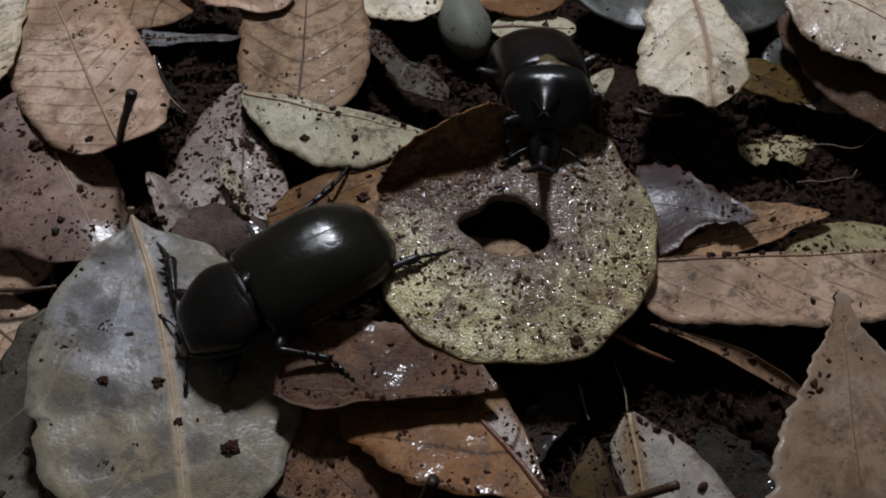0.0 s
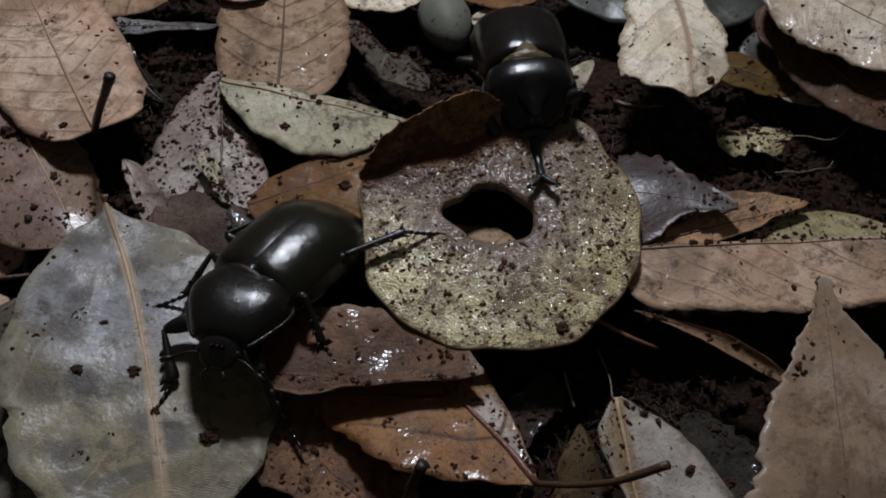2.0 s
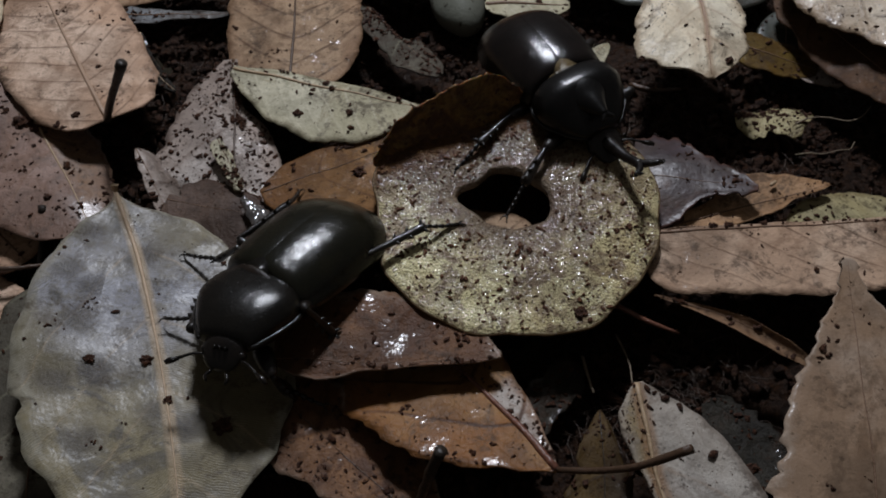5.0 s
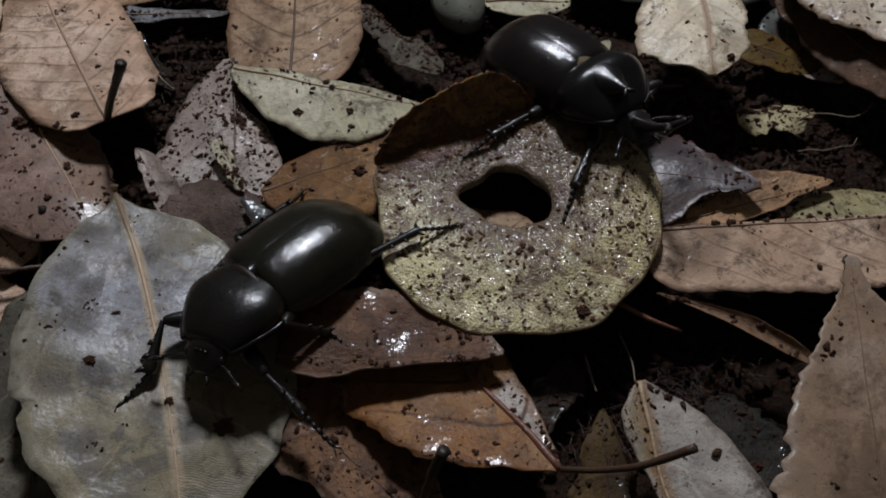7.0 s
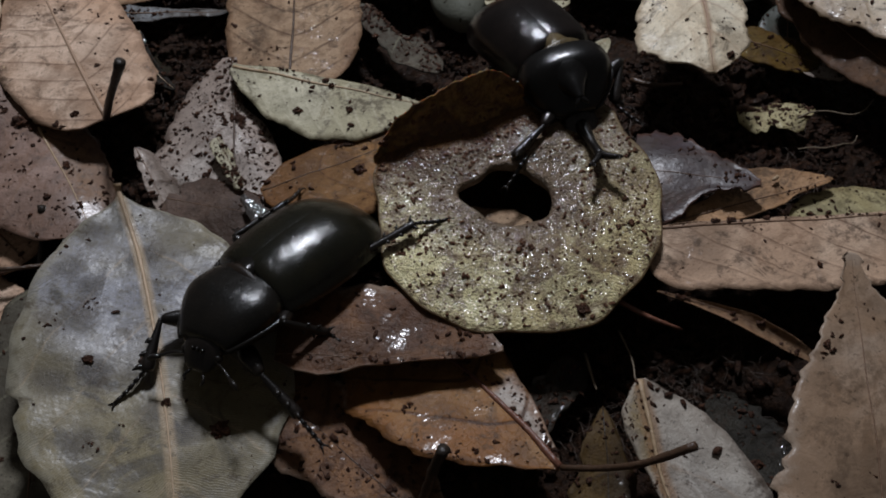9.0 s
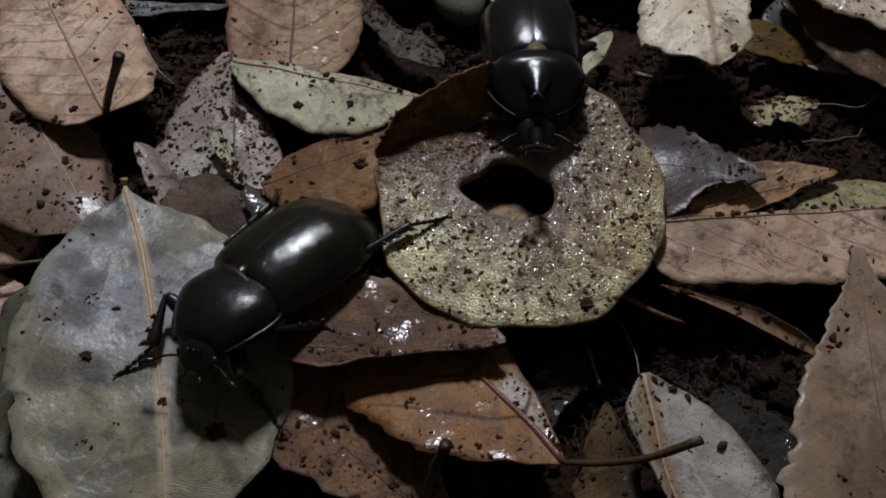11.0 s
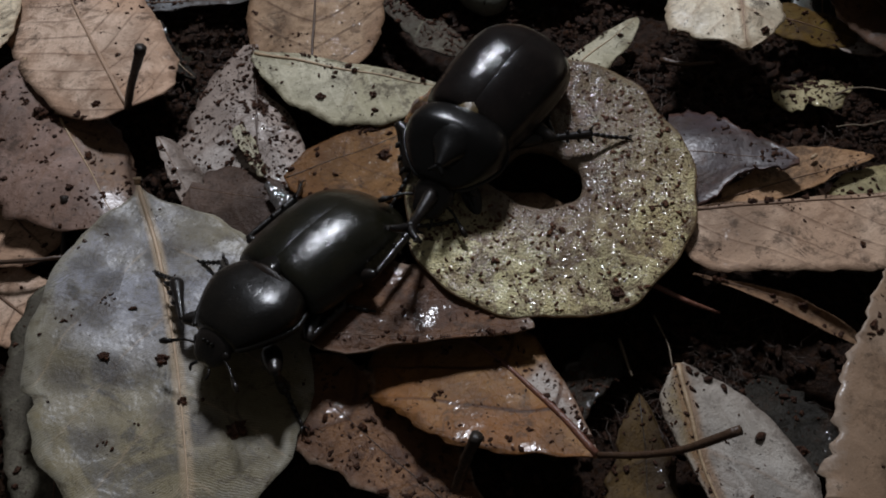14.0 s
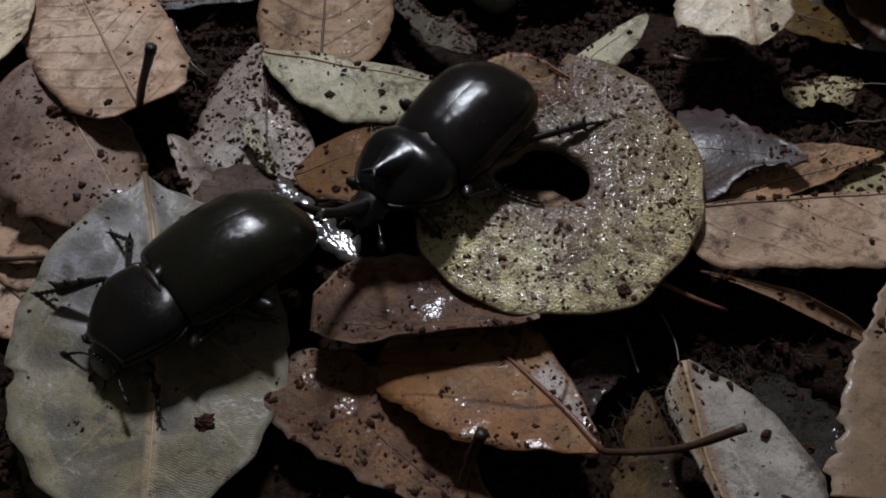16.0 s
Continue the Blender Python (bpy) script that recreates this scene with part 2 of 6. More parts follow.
# the pale edge tone is a painted highlight along the glossy rim
RUST = leaf_material("wet_rust_leaf", (0.26, 0.125, 0.054), (0.135, 0.06, 0.028), (0.06, 0.025, 0.014), (0.045, 0.018, 0.01), 0.42, 15.0, 0.7, wet=0.6, wax=0.14, skin=0.6, spec=0.2, damp=(0.56, 0.68), edge=(0.33, 0.26, 0.20), stains=0.75, vein_amount=0.6, vein_size=1.6)
GOLD = leaf_material("golden_brown_leaf", (0.37, 0.205, 0.08), (0.27, 0.112, 0.032), (0.10, 0.042, 0.017), (0.05, 0.02, 0.011), 0.40, 11.0, 0.95, wet=1.0, wax=0.15, skin=0.3, spec=0.26, damp=(0.50, 0.63), stains=0.55, vein_amount=0.95, vein_size=1.9, other=((0.52, 0.47, 0.42), 1.0, 1.7))
# pale grey half; its tone is raised to paint in the blade's sheen
SPLIT = leaf_material("pale_grey_leaf", (0.60, 0.56, 0.50), (0.44, 0.385, 0.325), (0.13, 0.08, 0.05), (0.27, 0.145, 0.065), 0.45, 13.0, stains=0.5, shine=0.12, vein_amount=0.2, other=((0.26, 0.185, 0.085), 1.0, 9.0), band=0.2, wet=0.3, wax=0.28, skin=0.4)
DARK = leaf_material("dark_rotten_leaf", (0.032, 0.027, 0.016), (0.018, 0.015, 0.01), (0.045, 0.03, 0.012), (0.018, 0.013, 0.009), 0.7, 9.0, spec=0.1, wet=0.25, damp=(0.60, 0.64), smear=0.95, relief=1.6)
BROWN = leaf_material("rotten_brown_leaf", (0.12, 0.07, 0.02), (0.055, 0.031, 0.01), (0.09, 0.05, 0.011), (0.03, 0.017, 0.009), 0.6, 11.0, spec=0.2, wet=0.3, damp=(0.6, 0.64), smear=0.5)
MOSS = leaf_material("dark_green_leaf", (0.19, 0.168, 0.125), (0.095, 0.082, 0.06), (0.04, 0.032, 0.02), (0.2, 0.185, 0.13), 0.6, 9.0, stains=0.75, smear=0.9)


def stalk_material(name, a, b, rough):
    n = Net(name)
    at = n.moved()
    g = n.noise(900, 4, 0.6, at)
    return n.done(n.mix(g, a, b), rough, n.bump(g, 0.7, 0.0004))


RIB = stalk_material("midrib_brown", (0.24, 0.14, 0.08), (0.12, 0.065, 0.04), 0.5)
RIB_DULL = stalk_material("midrib_dull", (0.62, 0.46, 0.31), (0.44, 0.31, 0.20), 0.5)
RIB_TAN = stalk_material("midrib_tan", (0.46, 0.31, 0.21), (0.33, 0.21, 0.14), 0.5)
RIB_PALE = stalk_material("midrib_pale", (0.50, 0.36, 0.22), (0.33, 0.22, 0.13), 0.45)
STALK = stalk_material("stalk_dark", (0.035, 0.024, 0.016), (0.012, 0.009, 0.007), 0.45)
STALK_BROWN = stalk_material("stalk_brown", (0.10, 0.055, 0.03), (0.04, 0.022, 0.014), 0.4)
TWIG_RED = stalk_material("twig_red", (0.22, 0.09, 0.055), (0.11, 0.045, 0.03), 0.35)
ROOT_FINE = stalk_material("root_fine", (0.07, 0.043, 0.028), (0.03, 0.018, 0.012), 0.5)
ROOT = stalk_material("root_pale", (0.28, 0.22, 0.15), (0.12, 0.085, 0.055), 0.6)


def soil_material(name, a, b, damp=0.35):
    n = Net(name)
    at = n.coords()
    g, h = n.noise(900, 6, 0.7, at), n.noise(160, 4, 0.6, at)
    colour = n.mix(n.step(g, 0.35, 0.7), a, b)
    colour = n.mix(n.math("MULTIPLY", n.step(h, 0.5, 0.75), 0.6), colour, tuple(c * 0.4 for c in a))
    rough = n.step(n.noise(400, 3, 0.6, at), 0.42, 0.62, 0.75, 0.28)
    return n.done(colour, rough, n.bump(g, 1.0, 0.0012), spec=damp)


SOIL = soil_material("soil", (0.013, 0.0062, 0.0033), (0.045, 0.021, 0.0105), 0.2)
CRUMB = soil_material("soil_crumb", (0.042, 0.016, 0.008), (0.105, 0.043, 0.021), 0.3)
EARTH = soil_material("soil_loose", (0.016, 0.0068, 0.0035), (0.066, 0.028, 0.0135), 0.22)


def flesh_material():
    """Wet granular fruit flesh, yellow-green at the near edge, browned over the far side and round the hole; a bruised brown flap."""
    n = Net("fruit_flesh")
    at = n.coords()
    sep = n.node("ShaderNodeSeparateXYZ", {0: at})
    x, y = sep.outputs[0], sep.outputs[1]
    grain = n.node("ShaderNodeTexVoronoi", {"Vector": at, "Scale": 2200.0}, feature="F1").outputs["Distance"]
    fine = n.noise(3000, 4, 0.7, at)
    mid = n.noise(210, 6, 0.7, at, 0.8)
    big = n.noise(85, 4, 0.6, at, 0.5)
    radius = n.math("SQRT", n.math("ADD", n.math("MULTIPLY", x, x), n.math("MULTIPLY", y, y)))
    colour = n.mix(n.step(big, 0.38, 0.62), (0.76, 0.67, 0.36), (0.56, 0.45, 0.22))
    colour = n.mix(n.math("MULTIPLY", n.step(mid, 0.44, 0.60), 0.85), colour, (0.17, 0.10, 0.055))
    colour = n.mix(n.math("MULTIPLY", n.step(n.noise(48, 5, 0.62, at, 0.9), 0.50, 0.66), 0.5), colour, (0.13, 0.075, 0.045))
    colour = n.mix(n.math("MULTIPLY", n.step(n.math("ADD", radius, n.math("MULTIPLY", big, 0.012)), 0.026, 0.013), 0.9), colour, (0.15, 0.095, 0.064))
    far = n.math("ADD", y, n.math("MULTIPLY", big, 0.02))
    colour = n.mix(n.math("MULTIPLY", n.step(far, 0.003, 0.021), 0.88), colour, (0.15, 0.095, 0.05))
    side = n.math("ADD", n.math("ADD", n.math("MULTIPLY", x, -0.332), n.math("MULTIPLY", y, 0.943)), n.math("MULTIPLY", n.math("SUBTRACT", mid, 0.5), 0.014))
    bruise = n.math("MULTIPLY", n.step(side, 0.0105, 0.0145), n.step(x, 0.012, 0.004))
    colour = n.mix(bruise, colour, n.mix(n.step(mid, 0.4, 0.65), (0.15, 0.07, 0.022), (0.07, 0.03, 0.012)))
    grit = n.step(n.noise(900, 3, 0.6, at), 0.60, 0.66)
    colour = n.mix(n.math("MULTIPLY", grit, 0.75), colour, (0.06, 0.032, 0.02))
    h = n.math("ADD", n.math("MULTIPLY", grain, 1.0), n.math("ADD", n.math("MULTIPLY", fine, 1.3), n.math("MULTIPLY", mid, 0.25)))
    film = n.bump(n.math("ADD", n.noise(1100, 1, 0.5, at), n.math("MULTIPLY", n.noise(2300, 1, 0.5, at), 0.45)), 1.0, 0.00036)
    return n.done(colour, 0.5, n.bump(h, 1.0, 0.0003), coat=n.math("SUBTRACT", 0.8, n.math("MULTIPLY", bruise, 0.4)), coat_rough=0.1, spec=n.math("SUBTRACT", 0.5, n.math("MULTIPLY", bruise, 0.35)), film=film)


SPECK = soil_material("fruit_speck", (0.075, 0.028, 0.012), (0.20, 0.085, 0.038))
FLESH = flesh_material()


def flap_material():
    """Browned, half clear skin of the fruit."""
    n = Net("fruit_flap")
    at = n.coords()
    mid, fine = n.noise(240, 6, 0.7, at, 0.8), n.noise(1500, 4, 0.65, at)
    colour = n.mix(n.step(mid, 0.38, 0.62), (0.27, 0.15, 0.05), (0.085, 0.038, 0.013))
    colour = n.mix(n.math("MULTIPLY", n.step(fine, 0.52, 0.62), 0.5), colour, (0.05, 0.02, 0.008))
    n.put(n.bsdf.inputs["Subsurface Weight"], 1.0)
    n.put(n.bsdf.inputs["Subsurface Radius"], (1.0, 0.35, 0.1))
    n.put(n.bsdf.inputs["Subsurface Scale"], 0.00035)
    return n.done(colour, 0.5, n.bump(n.math("ADD", mid, n.math("MULTIPLY", fine, 0.4)), 0.8, 0.0005), coat=0.3, coat_rough=0.2, spec=0.25)


FLAP = flap_material()
RIND = stalk_material("fruit_rind", (0.16, 0.10, 0.035), (0.07, 0.035, 0.015), 0.45)


def shell_material(name, a, b, rough, bump, coat=0.0, pits=0.0, spec=0.35, gloss=0.1):
    n = Net(name)
    at = n.coords()
    g, m = n.noise(2500, 3, 0.6, at), n.noise(220, 4, 0.6, at)
    scratch = n.noise(500, 5, 0.75, at, 1.5)
    colour = n.mix(n.step(m, 0.35, 0.7), a, b)
    colour = n.mix(n.math("MULTIPLY", n.step(scratch, 0.62, 0.72), 0.35), colour, (0.06, 0.05, 0.04))
    r = n.math("ADD", rough, n.math("MULTIPLY", n.math("SUBTRACT", scratch, 0.5), 0.25))
    holes = n.node("ShaderNodeTexVoronoi", {"Vector": at, "Scale": 1700.0}, feature="F1").outputs["Distance"]
    h = n.math("ADD", g, n.math("MULTIPLY", n.step(holes, 0.35, 0.15), -pits))
    h = n.math("ADD", h, n.math("MULTIPLY", scratch, pits))
    return n.done(colour, r, n.bump(h, bump, 0.0002), coat=coat, coat_rough=gloss, spec=spec, film=n.bump(n.math("ADD", n.math("MULTIPLY", scratch, 0.55), n.math("MULTIPLY", m, 0.5)), 0.25, 0.0005))


ELYTRA_F = shell_material("female_wing_case", (0.0062, 0.0060, 0.0033), (0.0098, 0.0085, 0.0042), 0.30, 0.10, 0.8, 0.0, 0.08, 0.18)
PRONOTUM_F = shell_material("female_neck_shield", (0.005, 0.0044, 0.0036), (0.008, 0.0065, 0.005), 0.30, 0.35, 0.7, 0.4, 0.10, 0.2)
ELYTRA_M = shell_material("male_wing_case", (0.0064, 0.0047, 0.0042), (0.0098, 0.0070, 0.0060), 0.32, 0.08, 0.6, 0.0, 0.06, 0.09)
PRONOTUM_M = shell_material("male_neck_shield", (0.0042, 0.0038, 0.0036), (0.0065, 0.0058, 0.0055), 0.33, 0.14, 0.5, 0.0, 0.13, 0.13)
LIMB = shell_material("beetle_limb", (0.006, 0.0046, 0.004), (0.012, 0.0085, 0.0065), 0.36, 0.4, 0.45, spec=0.25)
HAIR = stalk_material("golden_hair", (0.17, 0.125, 0.06), (0.05, 0.035, 0.018), 0.3)
BELLY = shell_material("beetle_belly", (0.012, 0.008, 0.006), (0.022, 0.014, 0.009), 0.4, 0.4)


def pebble_material():
    n = Net("pale_stone")
    at = n.coords()
    m, g = n.noise(140, 4, 0.6, at), n.noise(1200, 3, 0.6, at)
    colour = n.mix(m, (0.19, 0.195, 0.155), (0.10, 0.10, 0.08))
    colour = n.mix(n.math("MULTIPLY", n.step(n.noise(420, 3, 0.6, at), 0.62, 0.66), 0.8), colour, (0.03, 0.022, 0.015))
    return n.done(colour, 0.6, n.bump(g, 0.4, 0.0003), spec=0.25)


STONE = pebble_material()


def goo_material():
    n = Net("wet_residue")
    at = n.coords()
    m, g = n.noise(260, 5, 0.7, at), n.noise(900, 3, 0.6, at)
    return n.done(n.mix(m, (0.12, 0.11, 0.105), (0.02, 0.015, 0.012)), 0.14, n.bump(n.math("ADD", m, n.math("MULTIPLY", g, 0.3)), 0.5, 0.0003), coat=1.0, coat_rough=0.09, spec=0.8)


GOO = goo_material()


# ---- mesh helpers ----
def mesh_of(name, verts, faces, uvs=None, smooth=True, rim=None):
    me = bpy.data.meshes.new(name)
    me.from_pydata([tuple(float(c) * MM for c in v) for v in verts], [], faces)
    if smooth:
        me.polygons.foreach_set("use_smooth", [True] * len(me.polygons))
    if uvs is not None:
        layer = me.uv_layers.new(name="UVMap")
        for loop in me.loops:
            layer.data[loop.index].uv = uvs[loop.vertex_index]
    if rim is not None:
        me.attributes.new("rim", "FLOAT", "POINT").data.foreach_set("value", rim)
    me.update()
    return me


def part(name, me, material, parent=None, label="", at=None):
    ob = new(name, me)
    if not me.materials:
        me.materials.append(material)
    if parent is not None:
        ob.parent = parent
    if at is not None:
        ob.matrix_basis = at
    if label:
        tagged(ob, label)
    return ob


def thing(name, label, category, at=None, group="", kind=""):
    ob = new(name)
    ob.empty_display_size = 0.01
    if at is not None:
        ob.matrix_basis = at
    return tagged(ob, label, category, group, kind)


def tube(points, radii, sides=8, wob=0.0, rng=None):
    """A closed tapered tube through points (mm)."""
    pts = [Vector(p) for p in points]
    verts, faces = [], []
    up = Vector((0, 0, 1))
    for i, p in enumerate(pts):
        d = (pts[min(i + 1, len(pts) - 1)] - pts[max(i - 1, 0)]).normalized()
        side = d.cross(up)
        if side.length < 0.1:
            side = d.cross(Vector((0, 1, 0)))
        side.normalize()
        over = side.cross(d)
        for k in range(sides):
            a = 2 * math.pi * k / sides
            r = radii[i] * (1 + (rng.uniform(-wob, wob) if rng else 0))
            verts.append(p + side * (r * math.cos(a)) + over * (r * math.sin(a)))
    n = len(pts)
    for i in range(n - 1):
        for k in range(sides):
            a, b = i * sides + k, i * sides + (k + 1) % sides
            faces.append((a, b, b + sides, a + sides))
    faces.append(tuple(range(sides))[::-1])
    faces.append(tuple(range((n - 1) * sides, n * sides)))
    return verts, faces


def joined(*pieces):
    verts, faces = [], []
    for v, f in pieces:
        k = len(verts)
        verts += list(v)
        faces += [tuple(i + k for i in face) for face in f]
    return verts, faces


def spline(points, steps=6):
    """Points on a smooth curve through the given ones."""
    pts = [Vector(p) for p in points]
    pts = [pts[0] * 2 - pts[1]] + pts + [pts[-1] * 2 - pts[-2]]
    out = []
    for i in range(1, len(pts) - 2):
        a, b, c, d = pts[i - 1:i + 3]
        for k in range(steps):
            t = k / steps
            out.append(0.5 * (2 * b + (c - a) * t + (2 * a - 5 * b + 4 * c - d) * t * t + (3 * b - a - 3 * c + d) * t ** 3))
    out.append(pts[-2])
    return out


# ---- leaves ----
CRUMBS = []      # loose soil on the leaves: place, normal, size


def leaf(label, material, base, tip, left, right, roll=0.0, a=0.5, c=0.6, curl=0.0, arch=0.0, sway=0.0, jag=0.15, teeth=0.0,
         crumbs=20, rib=None, rib_size=0.55, stalk=None, stalk_mat=STALK, stalk_size=0.6, seed=1, ripple=0.8, start=0.0, end=1.0, bites=(), fold=0.0, thick=0.28, form=None, wob=0.1):
    """A dead leaf lying on the litter, from the base of its midrib to its tip (mm).
    left, right: half widths; roll: degrees about the midrib; curl, fold: how far the sides rise; arch: how far the middle rises."""
    rng = random.Random(seed)
    rib = rib or (STALK if material in (DARK, BROWN) else RIB)
    base, tip = Vector(base), Vector(tip)
    axis = tip - base
    length = axis.length
    ahead = axis / length
    flat = Vector((ahead.y, -ahead.x, 0)).normalized()
    side = Matrix.Rotation(radians(roll), 3, ahead) @ flat
    up = side.cross(ahead)
    peak = (a / (a + c)) ** a * (c / (a + c)) ** c
    rows, cols = 56, 9

    def half(u, v):
        if form:
            for (u0, *w0), (u1, *w1) in zip(form, form[1:]):
                if u <= u1:
                    f = (u - u0) / (u1 - u0)
                    f = f * f * (3 - 2 * f) * 0.5 + f * 0.5
                    return w0[v > 0] + (w1[v > 0] - w0[v > 0]) * f
        return max(u, 0.0) ** a * max(1 - u, 0.0) ** c / peak

    def spot(u, v):
        w = (right if v > 0 else left) * half(u, v) * (1 + wob * noise.noise((u * 2.3, (3 if v > 0 else -3), seed * 2.3)))
        off = v * w
        edge = abs(v) ** 3
        # worn rim, teeth and bites
        shrink = jag * noise.noise((u * length * 0.22, (5 if v > 0 else -5), seed * 3.1)) + 0.5 * jag * noise.noise((u * length * 0.7, (5 if v > 0 else -5), seed))
        if teeth:
            shrink -= teeth / max(w, 2) * ((u * length / 3.4) % 1.0)
        for bu, bs, br in bites:
            if bs * v > 0:
                d = abs(u - bu) * length / br
                if d < 1:
                    shrink -= math.sqrt(1 - d * d) * br / max(w, 2)
        off *= 1 + shrink * edge
        z = arch * math.sin(math.pi * u) + curl * (off / max(left, right)) ** 2 + fold * abs(off) / max(left, right)
        z += ripple * noise.noise((u * length * 0.09, off * 0.09, seed * 7.7)) + ripple * 0.7 * edge * noise.noise((u * length * 0.2, v * 2, seed * 1.7))
        p = base + ahead * (u * length) + side * (off + sway * math.sin(math.pi * u) + 0.011 * length * noise.noise((u * 3.0, seed * 5.3, 2.0)) * min(1.0, u * 5)) + up * z
        return p, (u * length * 0.1, off * 0.1)

    top, uvs, brink = [], [], []
    for i in range(rows + 1):
        u = start + (end - start) * (0.004 + 0.992 * (0.5 - 0.5 * math.cos(math.pi * i / rows)) * 0.5 + 0.992 * 0.5 * i / rows)
        for k in range(-cols, cols + 1):
            p, uv = spot(u, math.copysign(abs(k / cols) ** 0.8, k))
            top.append(p)
            uvs.append(uv)
            brink.append(max(abs(k / cols) ** 0.8, 2 * u - 1))
    m = 2 * cols + 1
    count = len(top)
    verts = [p - base for p in top] + [p - base - up * thick for p in top]
    faces = []
    for i in range(rows):
        for k in range(m - 1):
            q = i * m + k
            faces.append((q, q + 1, q + m + 1, q + m))
            faces.append((q + count, q + m + count, q + m + 1 + count, q + 1 + count))
    rim = [k for k in range(m)] + [i * m + m - 1 for i in range(1, rows + 1)] + [rows * m + k for k in range(m - 2, -1, -1)] + [i * m for i in range(rows - 1, 0, -1)]
    for q, r in zip(rim, rim[1:] + rim[:1]):
        faces.append((r, q, q + count, r + count))
    root = thing("leaf", label, "leaf", Matrix.Translation(base * MM), "leaf litter")
    part("blade", mesh_of("blade", verts, faces, uvs + uvs, rim=brink + brink), material, root)
    if rib_size:
        line, size = [], []
        for i in range(25):
            u = start + (end - start) * (0.01 + 0.97 * i / 24)
            line.append(spot(u, 0.0)[0] - base + up * 0.02)
            size.append(rib_size * (1 - 0.85 * u) * rng.uniform(0.9, 1.1))
        part("midrib", mesh_of("midrib", *tube(line, size, 6)), rib, root)
    if stalk:
        pts = spline([(0, 0, 0)] + [Vector(p) - base for p in stalk])
        rad = [stalk_size * (1 + 0.5 * (i / len(pts)) ** 3) * rng.uniform(0.92, 1.08) for i in range(len(pts))]
        part("stalk", mesh_of("stalk", *tube(pts, rad, 8)), stalk_mat, root)
    left_over = crumbs * 5
    while left_over > 0:
        u, v = start + (end - start) * rng.uniform(0.03, 0.97), rng.uniform(-0.95, 0.95)
        spread = rng.random() ** 2 * 2.5
        size = 0.06 + 0.52 * rng.random() ** 5
        for _ in range(rng.choice((1, 1, 1, 2, 2, 3, 5, 8))):
            du, dv = rng.gauss(0, spread / length), rng.gauss(0, spread / max(left, right, 3))
            if 0.02 < u + du < 0.98 and abs(v + dv) < 0.96:
                CRUMBS.append((spot(u + du, v + dv)[0], up, size * rng.uniform(0.4, 1.15), root))
            left_over -= 1
    return root




# ---- ground ----
def soil_height(x, y):
    """Height of the bare soil (mm) under the litter."""
    h = 2.0 + 2.2 * noise.noise((x * 0.03, y * 0.03, 0.3)) + 1.3 * noise.noise((x * 0.11, y * 0.11, 4.0))
    h += 5.0 * math.exp(-((x - 42) ** 2 + (y - 128) ** 2) / 900.0)
    h += 4.0 * math.exp(-((x + 52) ** 2 + (y - 135) ** 2) / 500.0)
    # unseen mound added to block light into the fruit's hole; also bears the male
    h += 16.0 * math.exp(-((x - 2) / 18) ** 2 - ((y - 123) / 6.0) ** 2)
    h -= 4.0 * math.exp(-((x - 30) ** 2 + (y - 78) ** 2) / 500.0)
    return h


def ground():
    """One sheet of soil out to the dark, fine near the beetles."""
    near = np.linspace(-130, 130, 261)
    far = np.array([160, 220, 320, 500, 900, 2000.0])
    xs = np.concatenate([-far[::-1], near, far])
    ys = np.concatenate([-far[::-1], near, far]) + 100
    verts = []
    for y in ys:
        for x in xs:
            z = soil_height(x, y)
            if abs(x) < 131 and abs(y - 100) < 131:
                z += 1.3 * noise.noise((x * 0.45, y * 0.45, 9.0)) + 0.9 * abs(noise.noise((x * 1.1, y * 1.1, 2.0)))
            verts.append((x, y, z))
    w = len(xs)
    faces = [(j * w + i, j * w + i + 1, (j + 1) * w + i + 1, (j + 1) * w + i) for j in range(len(ys) - 1) for i in range(w - 1)]
    ob = part("ground", mesh_of("ground", verts, faces), SOIL)
    tagged(ob, "damp dark brown crumbly soil under dead leaves", "soil", kind="structure")


ground()


def lump(rng, place, size, squash=0.7):
    """A small angular clod."""
    t = (1 + 5 ** 0.5) / 2
    pts = [(-1, t, 0), (1, t, 0), (-1, -t, 0), (1, -t, 0), (0, -1, t), (0, 1, t), (0, -1, -t), (0, 1, -t), (t, 0, -1), (t, 0, 1), (-t, 0, -1), (-t, 0, 1)]
    tri = [(0, 11, 5), (0, 5, 1), (0, 1, 7), (0, 7, 10), (0, 10, 11), (1, 5, 9), (5, 11, 4), (11, 10, 2), (10, 7, 6), (7, 1, 8),
           (3, 9, 4), (3, 4, 2), (3, 2, 6), (3, 6, 8), (3, 8, 9), (4, 9, 5), (2, 4, 11), (6, 2, 10), (8, 6, 7), (9, 8, 1)]
    turn = Euler((rng.uniform(0, 6), rng.uniform(0, 6), rng.uniform(0, 6))).to_matrix()
    sx, sy = rng.uniform(0.7, 1.9), rng.uniform(0.55, 1.1)
    spin = Matrix.Rotation(rng.uniform(0, 6), 3, "Z")
    verts = []
    for p in pts:
        q = turn @ (Vector(p) * (0.526 * rng.uniform(0.6, 1.35)))
        q = spin @ Vector((q.x * sx, q.y * sy, q.z * squash))
        verts.append(Vector(place) + q * size)
    return verts, tri


def heap(name, label, category, pieces, material, parent=None):
    verts, faces = joined(*pieces)
    if parent is None:
        ob = part(name, mesh_of(name, verts, faces), material)
        return tagged(ob, label, category, kind="stuff")
    ob = part(name, mesh_of(name, verts, faces), material, parent, label)
    return tagged(ob, kind="stuff")


